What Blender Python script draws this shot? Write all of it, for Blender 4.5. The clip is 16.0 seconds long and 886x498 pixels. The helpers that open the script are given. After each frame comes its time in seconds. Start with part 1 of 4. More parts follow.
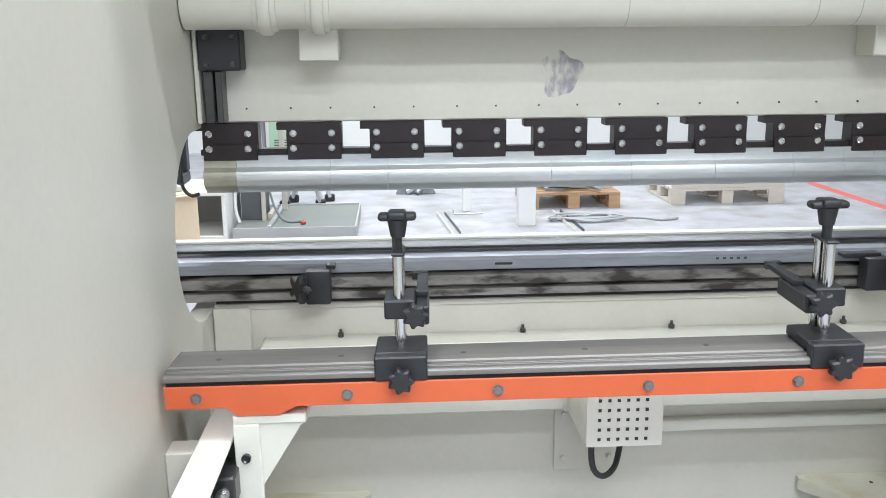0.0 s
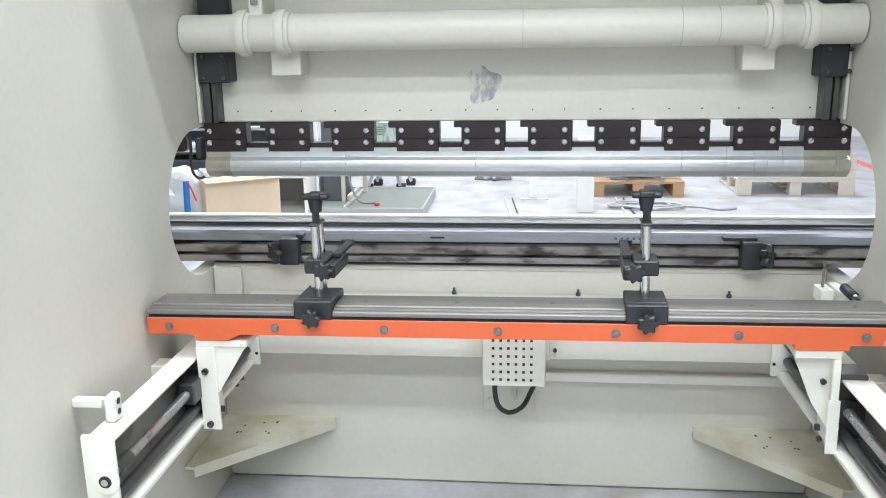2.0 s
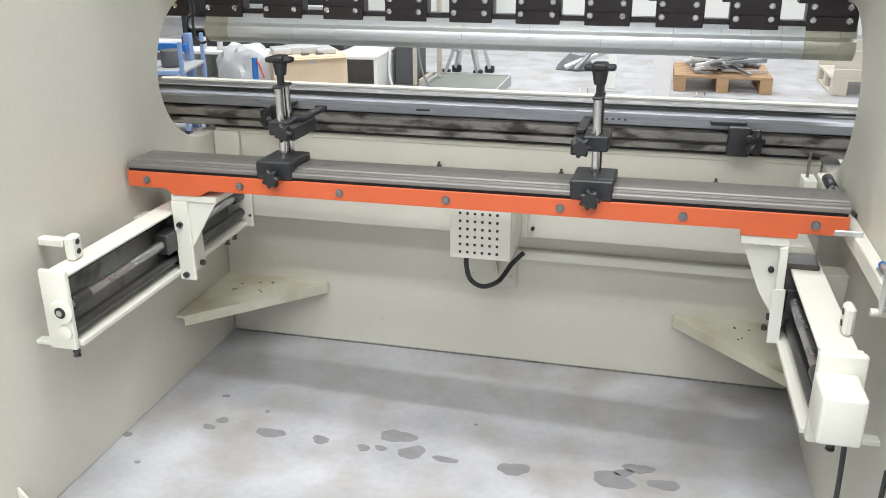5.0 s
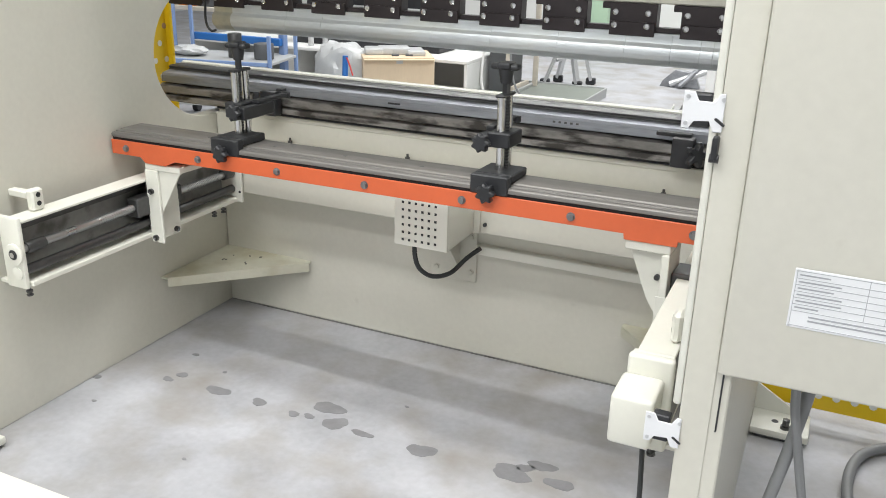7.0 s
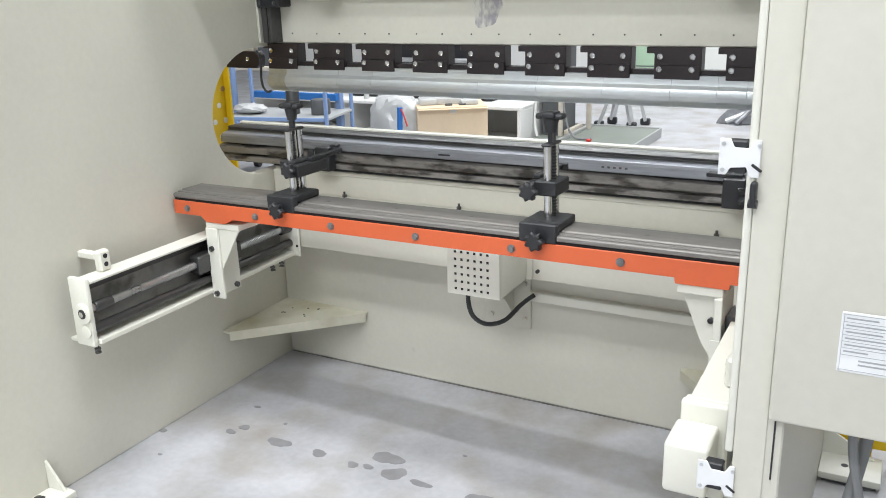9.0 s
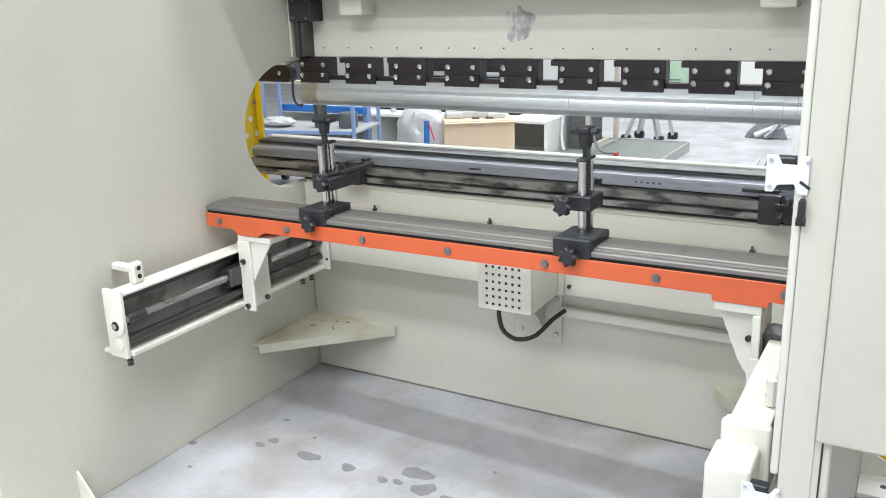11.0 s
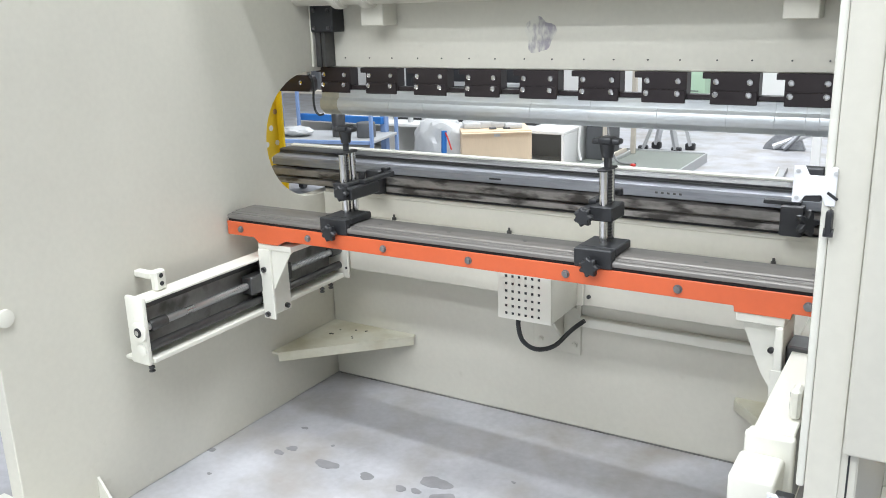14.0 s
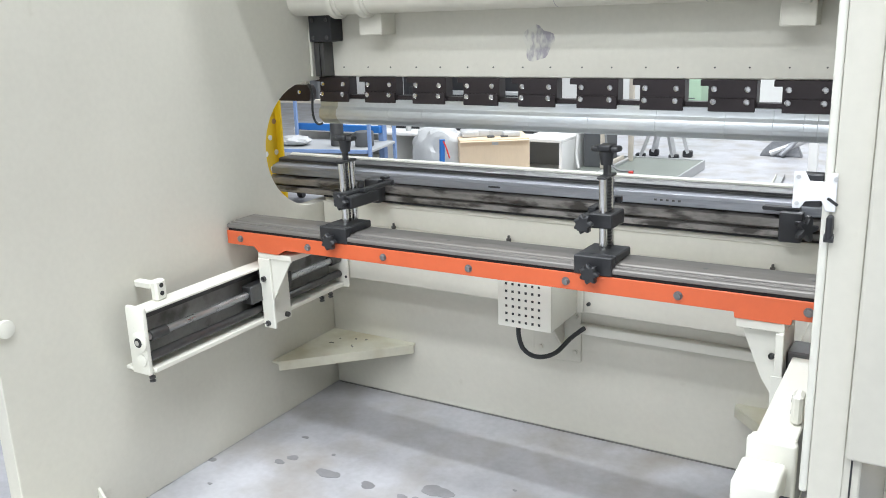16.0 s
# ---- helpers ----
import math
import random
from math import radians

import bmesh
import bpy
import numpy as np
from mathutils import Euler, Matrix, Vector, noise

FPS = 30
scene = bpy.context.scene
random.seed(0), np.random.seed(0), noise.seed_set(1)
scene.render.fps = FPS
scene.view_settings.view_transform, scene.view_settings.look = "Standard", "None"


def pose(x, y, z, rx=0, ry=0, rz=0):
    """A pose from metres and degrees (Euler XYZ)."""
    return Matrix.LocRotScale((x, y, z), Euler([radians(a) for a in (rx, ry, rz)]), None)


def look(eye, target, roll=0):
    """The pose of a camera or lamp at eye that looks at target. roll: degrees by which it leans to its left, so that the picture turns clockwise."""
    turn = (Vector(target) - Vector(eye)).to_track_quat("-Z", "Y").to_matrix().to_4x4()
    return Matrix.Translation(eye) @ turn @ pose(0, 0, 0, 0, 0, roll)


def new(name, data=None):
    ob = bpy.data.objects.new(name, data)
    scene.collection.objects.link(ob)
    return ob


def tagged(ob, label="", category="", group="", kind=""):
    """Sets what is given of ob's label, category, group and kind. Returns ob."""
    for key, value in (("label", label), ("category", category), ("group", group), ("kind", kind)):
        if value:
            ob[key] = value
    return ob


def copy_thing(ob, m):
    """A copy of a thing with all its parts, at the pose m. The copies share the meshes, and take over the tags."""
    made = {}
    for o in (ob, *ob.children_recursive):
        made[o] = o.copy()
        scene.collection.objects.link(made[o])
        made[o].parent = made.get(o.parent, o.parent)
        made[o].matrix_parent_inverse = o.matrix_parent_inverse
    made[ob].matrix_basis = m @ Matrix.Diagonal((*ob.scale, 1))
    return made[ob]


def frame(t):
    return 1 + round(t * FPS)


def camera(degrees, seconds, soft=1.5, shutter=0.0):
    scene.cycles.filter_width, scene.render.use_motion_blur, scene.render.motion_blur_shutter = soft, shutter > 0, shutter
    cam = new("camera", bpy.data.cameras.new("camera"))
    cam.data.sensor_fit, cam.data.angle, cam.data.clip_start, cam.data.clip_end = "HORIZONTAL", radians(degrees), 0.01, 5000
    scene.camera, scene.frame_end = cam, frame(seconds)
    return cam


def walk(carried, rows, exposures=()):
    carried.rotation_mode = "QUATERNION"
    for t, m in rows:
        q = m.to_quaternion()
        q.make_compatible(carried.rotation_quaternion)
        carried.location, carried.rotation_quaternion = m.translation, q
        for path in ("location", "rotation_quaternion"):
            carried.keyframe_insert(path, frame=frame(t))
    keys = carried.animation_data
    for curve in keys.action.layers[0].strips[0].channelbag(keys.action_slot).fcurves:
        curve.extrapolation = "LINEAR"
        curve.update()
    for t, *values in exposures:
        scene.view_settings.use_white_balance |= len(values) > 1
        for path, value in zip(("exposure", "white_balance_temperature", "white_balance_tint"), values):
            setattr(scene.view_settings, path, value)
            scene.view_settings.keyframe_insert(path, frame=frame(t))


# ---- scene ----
cam = camera(54.5, 16.0, 0.95)
PATH = [
    (0, (-0.504, -2.093, 1.373), (-0.396, -0.15, 0.912), -0.5),
    (0.5, (-0.389, -2.242, 1.379), (-0.394, -0.3, 0.902), 0.5),
    (1, (-0.23, -2.354, 1.413), (-0.212, -0.415, 0.923), 1.0),
    (1.5, (-0.086, -2.497, 1.444), (-0.178, -0.56, 0.956), -0.4),
    (2, (0.037, -2.595, 1.46), (-0.157, -0.666, 0.969), -0.9),
    (2.5, (0.174, -2.641, 1.457), (-0.131, -0.729, 0.956), 1.0),
    (3, (0.282, -2.629, 1.431), (0.002, -0.746, 0.819), 1.0),
    (3.5, (0.291, -2.619, 1.416), (0.046, -0.757, 0.728), 0.3),
    (4, (0.28, -2.628, 1.411), (0.034, -0.781, 0.685), 0.0),
    (6.5, (0.937, -2.479, 1.381), (0.16, -0.773, 0.685), 0.9),
    (7, (1.055, -2.492, 1.38), (0.287, -0.782, 0.681), 1.4),
    (7.5, (1.122, -2.481, 1.378), (0.329, -0.777, 0.694), 1.7),
    (8, (1.106, -2.473, 1.383), (0.355, -0.749, 0.701), 0.2),
    (8.5, (1.093, -2.481, 1.393), (0.271, -0.768, 0.769), -0.6),
    (9, (1.088, -2.498, 1.4), (0.178, -0.822, 0.8), -1.7),
    (11.5, (1.056, -2.503, 1.404), (0.095, -0.84, 0.845), -1.7),
    (12, (1.054, -2.508, 1.406), (0.104, -0.835, 0.858), -1.3),
    (12.5, (1.053, -2.511, 1.404), (0.1, -0.839, 0.862), -1.1),
    (13, (1.051, -2.515, 1.402), (0.091, -0.846, 0.86), -1.1),
    (13.5, (1.05, -2.513, 1.402), (0.071, -0.858, 0.851), -1.4),
    (14, (1.05, -2.515, 1.403), (0.058, -0.867, 0.856), -1.7),
    (14.5, (1.054, -2.516, 1.402), (0.066, -0.858, 0.879), -1.6),
    (15, (1.052, -2.518, 1.405), (0.08, -0.852, 0.88), -1.6),
    (15.5, (1.053, -2.521, 1.403), (0.073, -0.858, 0.881), -1.8),
    (16, (1.047, -2.521, 1.403), (0.057, -0.866, 0.875), -2.0),
]
EXPOSURES = [(0, -0.11, 5900, 10), (1.0, -0.1, 5900, 10), (2.0, 0.0, 5900, 10), (3.5, -0.12, 6150, 10), (4.2, -0.18, 6200, 10), (6.5, -0.29, 6350, 10), (8.0, -0.37, 6350, 10), (9.0, -0.24, 6150, 10), (11.5, -0.14, 6050, 10), (16.0, -0.12, 6000, 10)]
walk(cam, [(t, look(eye, target, roll)) for t, eye, target, roll in PATH], EXPOSURES)

# ---- light ----
world = bpy.data.worlds.new("hall_air")
scene.world = world
world.use_nodes = True
world.node_tree.nodes["Background"].inputs[0].default_value = (0.9, 0.95, 1.0, 1)
world.node_tree.nodes["Background"].inputs[1].default_value = 0.3


COOL, NEUTRAL, PALE = (0.92, 0.96, 1.0), (1.0, 0.99, 0.96), (0.99, 0.985, 0.95)


def luminaire(x, y, z, sx, sy, power, tint):
    li = bpy.data.lights.new("ceiling_lamp_light", "AREA")
    li.shape, li.size, li.size_y, li.energy, li.color = "RECTANGLE", sx, sy, power, tint
    ob = new("ceiling_lamp_light", li)
    ob.matrix_world = pose(x, y, z)
    return ob


# x, y, length along x, width, power, tint
# the y=-5.5 row is an unseen fill, added to brighten faces towards -y
LAMPS = [(0.3, -0.95, 4.0, 0.4, 128, NEUTRAL), (0.3, -1.9, 4.0, 0.06, 128, PALE), (0.3, -3.8, 5.0, 0.25, 128, NEUTRAL), (0.3, -5.5, 6.0, 0.4, 275, NEUTRAL), (-0.5, 3.2, 7.0, 0.6, 300, NEUTRAL), (0.0, 6.4, 7.0, 0.6, 350, NEUTRAL)]
for lx, ly, lsx, lsy, lp, tint in LAMPS:
    luminaire(lx, ly, 4.85, lsx, lsy, lp, tint)
scene.view_settings.exposure = 0.0


# ---- materials ----
def mat(name, base, rough=0.5, metal=0.0, var=0.06, scale=6.0, grain=120.0, bump=0.0, spots=0.0, spot_col=(0.1, 0.09, 0.08), spot_scale=9.0, spot_edge=(0.62, 0.7), stretch=(1, 1, 1), coat=0.0):
    m = bpy.data.materials.new(name)
    m.use_nodes = True
    n, l = m.node_tree.nodes, m.node_tree.links
    b = n["Principled BSDF"]
    tc = n.new("ShaderNodeTexCoord")
    mp = n.new("ShaderNodeMapping")
    mp.inputs["Scale"].default_value = stretch
    l.new(tc.outputs["Object"], mp.inputs[0])
    big, small = n.new("ShaderNodeTexNoise"), n.new("ShaderNodeTexNoise")
    big.inputs["Scale"].default_value, big.inputs["Detail"].default_value = scale, 5
    small.inputs["Scale"].default_value, small.inputs["Detail"].default_value = grain, 3
    l.new(mp.outputs[0], big.inputs["Vector"])
    l.new(mp.outputs[0], small.inputs["Vector"])
    add = n.new("ShaderNodeMath")
    add.operation = "MULTIPLY_ADD"
    add.inputs[1].default_value = 0.35
    l.new(small.outputs["Fac"], add.inputs[0])
    l.new(big.outputs["Fac"], add.inputs[2])
    ramp = n.new("ShaderNodeValToRGB")
    ramp.color_ramp.elements[0].position, ramp.color_ramp.elements[1].position = 0.35, 1.0
    ramp.color_ramp.elements[0].color = (*[c * (1 - var) for c in base], 1)
    ramp.color_ramp.elements[1].color = (*[min(1, c * (1 + var)) for c in base], 1)
    l.new(add.outputs[0], ramp.inputs[0])
    col = ramp.outputs[0]
    if spots > 0:
        sp = n.new("ShaderNodeTexNoise")
        sp.inputs["Scale"].default_value, sp.inputs["Detail"].default_value = spot_scale, 6
        l.new(mp.outputs[0], sp.inputs["Vector"])
        sr = n.new("ShaderNodeMapRange")
        sr.inputs["From Min"].default_value, sr.inputs["From Max"].default_value = spot_edge
        sr.inputs["To Max"].default_value = spots
        l.new(sp.outputs["Fac"], sr.inputs["Value"])
        mx = n.new("ShaderNodeMix")
        mx.data_type = "RGBA"
        l.new(sr.outputs[0], mx.inputs["Factor"])
        l.new(col, mx.inputs[6])
        mx.inputs[7].default_value = (*spot_col, 1)
        col = mx.outputs[2]
    l.new(col, b.inputs["Base Color"])
    rr = n.new("ShaderNodeMapRange")
    rr.inputs["To Min"].default_value, rr.inputs["To Max"].default_value = max(0.03, rough - 0.1), min(1, rough + 0.1)
    l.new(big.outputs["Fac"], rr.inputs["Value"])
    l.new(rr.outputs[0], b.inputs["Roughness"])
    b.inputs["Metallic"].default_value = metal
    b.inputs["Coat Weight"].default_value = coat
    if bump:
        bp = n.new("ShaderNodeBump")
        bp.inputs["Strength"].default_value, bp.inputs["Distance"].default_value = bump, 0.002
        l.new(small.outputs["Fac"], bp.inputs["Height"])
        l.new(bp.outputs[0], b.inputs["Normal"])
    return m


PAINT = mat("beige_machine_paint", (0.632, 0.618, 0.545), 0.42, var=0.08, scale=1.8, grain=60, bump=0.12, spots=0.35, spot_col=(0.45, 0.43, 0.36), spot_scale=14, spot_edge=(0.7, 0.8))
PAINT_D = mat("grimy_beige_paint", (0.62, 0.61, 0.50), 0.45, var=0.1, scale=6, grain=60, bump=0.1, spots=0.7, spot_col=(0.42, 0.38, 0.24), spot_scale=7, spot_edge=(0.45, 0.7))
PAINT_W = mat("cream_white_paint", (0.77, 0.765, 0.69), 0.4, var=0.04, scale=5, grain=90, bump=0.08, spots=0.4, spot_col=(0.4, 0.37, 0.3), spot_scale=22, spot_edge=(0.72, 0.8))
ORANGE = mat("orange_paint", (0.64, 0.125, 0.042), 0.4, var=0.07, scale=7, grain=90, bump=0.08, spots=0.5, spot_col=(0.45, 0.06, 0.02), spot_scale=30, spot_edge=(0.72, 0.8))
CONCRETE = mat("grey_concrete_floor", (0.435, 0.44, 0.465), 0.5, var=0.24, scale=3.4, grain=45, bump=0.15, spots=0.8, spot_col=(0.30, 0.275, 0.24), spot_scale=4.2, spot_edge=(0.45, 0.72))
OIL = mat("oil_stain", (0.24, 0.24, 0.25), 0.35, var=0.15, scale=25, grain=120)
BURN = mat("blackened_steel", (0.035, 0.028, 0.03), 0.38, metal=0.35, var=0.25, scale=9, grain=90, bump=0.1)
BLACK = mat("black_plastic", (0.022, 0.023, 0.026), 0.45, var=0.2, scale=20, grain=150, bump=0.1)
STEEL = mat("ground_steel", (0.52, 0.53, 0.54), 0.3, metal=0.9, var=0.12, scale=3, grain=70, stretch=(0.25, 3, 3), bump=0.06)
CHROME = mat("chromed_rod", (0.72, 0.72, 0.72), 0.14, metal=1.0, var=0.04)
PUNCH = mat("grey_tool_steel", (0.57, 0.60, 0.62), 0.36, metal=0.6, var=0.22, scale=4, grain=60, stretch=(0.5, 2, 2), spots=0.5, spot_col=(0.60, 0.58, 0.45), spot_scale=5, spot_edge=(0.5, 0.7))
DIE = mat("worn_die_steel", (0.30, 0.315, 0.345), 0.42, metal=0.65, var=0.34, scale=5, grain=60, stretch=(0.35, 3, 3), spots=0.5, spot_col=(0.08, 0.07, 0.06), spot_scale=12, spot_edge=(0.58, 0.72))
OILY = mat("oily_brown_steel", (0.25, 0.238, 0.222), 0.4, metal=0.5, var=0.4, scale=14, grain=90, stretch=(0.6, 2, 2), spots=0.9, spot_col=(0.03, 0.026, 0.022), spot_scale=16, spot_edge=(0.5, 0.62))
BOLT = mat("zinc_bolt_grey", (0.2, 0.2, 0.205), 0.4, metal=0.5, var=0.2, scale=30)
MIDSTEEL = mat("greasy_grey_steel", (0.31, 0.31, 0.3), 0.4, metal=0.5, var=0.3, scale=7, grain=60, spots=0.6, spot_col=(0.08, 0.075, 0.07), spot_scale=12, spot_edge=(0.55, 0.68))
DARKSTEEL = mat("dark_greasy_steel", (0.10, 0.10, 0.10), 0.35, metal=0.7, var=0.3, scale=8, grain=70)
RAILTOP = mat("brushed_rail_steel", (0.225, 0.214, 0.202), 0.5, metal=0.5, var=0.3, scale=5, grain=80, stretch=(0.2, 5, 2), spots=0.35, spot_col=(0.2, 0.18, 0.16), spot_scale=6, spot_edge=(0.55, 0.7))
YELLOW = mat("yellow_guard_paint", (0.85, 0.58, 0.01), 0.4, var=0.05)
WHITE = mat("white_board", (0.82, 0.82, 0.80), 0.6, var=0.04)
CEILM = mat("grey_ceiling_sheet", (0.36, 0.37, 0.38), 0.7, var=0.06, scale=2)
WALLG = mat("pale_grey_plaster", (0.52, 0.53, 0.53), 0.8, var=0.05, scale=2)
WALLM = mat("white_plaster", (0.80, 0.80, 0.78), 0.8, var=0.04, scale=2, bump=0.1)
CARD = mat("cardboard", (0.72, 0.58, 0.41), 0.75, var=0.08, scale=5, grain=80, stretch=(1, 1, 0.2))
BLUE = mat("blue_paint", (0.03, 0.17, 0.52), 0.45, var=0.1)
LBLUE = mat("pale_blue_paint", (0.22, 0.32, 0.55), 0.45, var=0.1)
GREY = mat("grey_cabinet_paint", (0.42, 0.43, 0.43), 0.5, var=0.06)
DGREY = mat("dark_grey_sheet", (0.10, 0.105, 0.11), 0.5, var=0.15)
GREEN = mat("grey_green_steel_plate", (0.2, 0.22, 0.195), 0.5, var=0.2, scale=4)
WOOD = mat("pallet_wood", (0.42, 0.27, 0.15), 0.75, var=0.25, scale=6, grain=50, stretch=(0.3, 3, 3), bump=0.2)
PALEWOOD = mat("pale_crate_wood", (0.60, 0.55, 0.47), 0.75, var=0.12, scale=6, grain=50, stretch=(0.3, 3, 3))
SCRAP = mat("scrap_metal", (0.32, 0.33, 0.35), 0.4, metal=0.6, var=0.35, scale=15)
RUBBER = mat("black_rubber_cable", (0.03, 0.032, 0.034), 0.5, var=0.2)
GCABLE = mat("grey_cable", (0.22, 0.225, 0.23), 0.5, var=0.1)
BAG = mat("translucent_plastic_bag", (0.55, 0.56, 0.56), 0.35, var=0.12, scale=12, bump=0.5)
PRED = mat("red_plastic", (0.6, 0.04, 0.03), 0.4)
PLUG_O = mat("orange_plastic", (0.85, 0.28, 0.04), 0.4)
PLUG_B = mat("blue_plastic", (0.02, 0.18, 0.5), 0.35)
INK = mat("grey_print", (0.36, 0.37, 0.39), 0.6)
PAPER = mat("white_label_paper", (0.80, 0.81, 0.83), 0.5, var=0.03)
ALU = mat("aluminium", (0.62, 0.63, 0.64), 0.35, metal=0.8)
SCUFF = mat("scuffed_beige_paint", (0.62, 0.615, 0.55), 0.5, var=0.08, scale=8, grain=60, spots=0.9, spot_col=(0.27, 0.25, 0.29), spot_scale=30, spot_edge=(0.38, 0.58), stretch=(1.8, 1, 0.8))
PUNCH_END = mat("oiled_tool_steel", (0.45, 0.44, 0.36), 0.4, metal=0.6, var=0.25, scale=9, grain=60)
PGREEN = mat("pale_green_paint", (0.42, 0.58, 0.42), 0.5, var=0.06)
PLUG_L = mat("light_blue_plastic", (0.16, 0.5, 0.75), 0.4)
REDLINE = mat("red_floor_paint", (0.72, 0.16, 0.13), 0.6, var=0.15, scale=9)
SMUDGE = mat("dark_smudge", (0.42, 0.405, 0.42), 0.6, var=0.1)
# near-black filling that paints the shade inside narrow gaps
GAP_SHADE = mat("black_gap_shade", (0.008, 0.008, 0.009), 0.9, var=0.1)


# ---- builders ----
def bx(bm, x0, x1, y0, y1, z0, z1, bevel=0.0, seg=1, m=None):
    """A block, with its edges rounded by bevel."""
    g = bmesh.new()
    bmesh.ops.create_cube(g, size=1)
    for v in g.verts:
        v.co = Vector(((x0 + x1) / 2 + v.co.x * (x1 - x0), (y0 + y1) / 2 + v.co.y * (y1 - y0), (z0 + z1) / 2 + v.co.z * (z1 - z0)))
    if bevel:
        bmesh.ops.bevel(g, geom=g.edges[:], offset=bevel, segments=seg, affect="EDGES", profile=0.5)
    return join(bm, g, m)


def join(bm, g, m=None):
    if m is not None:
        g.transform(m)
    tmp = bpy.data.meshes.new("tmp")
    g.to_mesh(tmp)
    g.free()
    bm.from_mesh(tmp)
    bpy.data.meshes.remove(tmp)
    return bm


def rod(bm, a, b, r, seg=16, r2=None, bevel=0.0):
    """A round bar from a to b."""
    a, b = Vector(a), Vector(b)
    g = bmesh.new()
    bmesh.ops.create_cone(g, cap_ends=True, segments=seg, radius1=r, radius2=r if r2 is None else r2, depth=(b - a).length)
    if bevel:
        es = [e for e in g.edges if abs(e.verts[0].co.z - e.verts[1].co.z) < 1e-6]
        bmesh.ops.bevel(g, geom=es, offset=bevel, segments=2, affect="EDGES", profile=0.5)
    m = Matrix.Translation((a + b) / 2) @ (b - a).to_track_quat("Z", "Y").to_matrix().to_4x4()
    return join(bm, g, m)


def prism(bm, pts, axis, a, b, bevel=0.0):
    """A flat outline drawn out along an axis from a to b; pts are the other two coordinates in order."""
    g = bmesh.new()

    def at(p, d):
        return {"x": (d, p[0], p[1]), "y": (p[0], d, p[1]), "z": (p[0], p[1], d)}[axis]
    lo, hi = [g.verts.new(at(p, a)) for p in pts], [g.verts.new(at(p, b)) for p in pts]
    g.faces.new(lo), g.faces.new(hi[::-1])
    for i in range(len(pts)):
        j = (i + 1) % len(pts)
        g.faces.new((lo[j], lo[i], hi[i], hi[j]))
    bmesh.ops.recalc_face_normals(g, faces=g.faces[:])
    if bevel:
        bmesh.ops.bevel(g, geom=g.edges[:], offset=bevel, segments=1, affect="EDGES")
    return join(bm, g)


def tube(bm, pts, r, seg=8, steps=8):
    """A cable through the points, smoothed."""
    P = [Vector(p) for p in pts]
    path = []
    for i in range(len(P) - 1):
        p0, p1, p2, p3 = P[max(i - 1, 0)], P[i], P[i + 1], P[min(i + 2, len(P) - 1)]
        for k in range(steps):
            t = k / steps
            path.append(0.5 * (2 * p1 + (p2 - p0) * t + (2 * p0 - 5 * p1 + 4 * p2 - p3) * t * t + (3 * p1 - p0 - 3 * p2 + p3) * t ** 3))
    path.append(P[-1])
    rings = []
    up = Vector((0.13, 0.21, 0.97))
    for i, p in enumerate(path):
        d = (path[min(i + 1, len(path) - 1)] - path[max(i - 1, 0)]).normalized()
        u = d.cross(up)
        u = u.normalized() if u.length > 0.05 else d.cross(Vector((1, 0, 0))).normalized()
        w = d.cross(u)
        rings.append([bm.verts.new(p + r * (math.cos(2 * math.pi * k / seg) * u + math.sin(2 * math.pi * k / seg) * w)) for k in range(seg)])
    for a, b in zip(rings, rings[1:]):
        for k in range(seg):
            bm.faces.new((a[k], a[(k + 1) % seg], b[(k + 1) % seg], b[k]))
    bm.faces.new(rings[0][::-1]), bm.faces.new(rings[-1])
    return bm


def mesh(name, bm, material, smooth=True):
    me = bpy.data.meshes.new(name)
    bmesh.ops.recalc_face_normals(bm, faces=bm.faces[:])
    bm.to_mesh(me)
    bm.free()
    me.materials.append(material)
    if smooth:
        me.shade_smooth()
        me.set_sharp_from_angle(angle=radians(32))
    return me


def thing(name, label, category, group="", kind="", at=(0, 0, 0)):
    ob = new(name)
    ob.location = at
    return tagged(ob, label, category, group, kind)


def solid(name, bm, material, label, category, group="", kind=""):
    return tagged(new(name, mesh(name, bm, material)), label, category, group, kind)


def part(name, bm, material, parent, label=""):
    ob = new(name, mesh(name, bm, material))
    ob.parent = parent
    return tagged(ob, label)


def B():
    return bmesh.new()


def block(name, material, parent, x0, x1, y0, y1, z0, z1, bevel=0.002, label=""):
    return part(name, bx(B(), x0, x1, y0, y1, z0, z1, bevel), material, parent, label)


def hexbolt(bm, p, axis, r, h, seg=6):
    """A bolt head at p that stands out along axis."""
    p, a = Vector(p), Vector(axis)
    rod(bm, p - a * 0.002, p + a * h * 0.25, r * 1.25, 14)
    rod(bm, p + a * h * 0.2, p + a * h, r, seg, bevel=r * 0.12)
    return bm


def socketbolt(bm, p, axis, r, h):
    """A round socket-head bolt at p, with its hollow."""
    p, a = Vector(p), Vector(axis)
    g = bmesh.new()
    bmesh.ops.create_cone(g, cap_ends=True, segments=16, radius1=r, radius2=r, depth=h)
    top = [f for f in g.faces if f.normal.z > 0.9]
    bmesh.ops.inset_region(g, faces=top, thickness=r * 0.42)
    bmesh.ops.translate(g, vec=(0, 0, -h * 0.6), verts=list(top[0].verts))
    return join(bm, g, Matrix.Translation(p + a * h / 2) @ a.to_track_quat("Z", "Y").to_matrix().to_4x4())


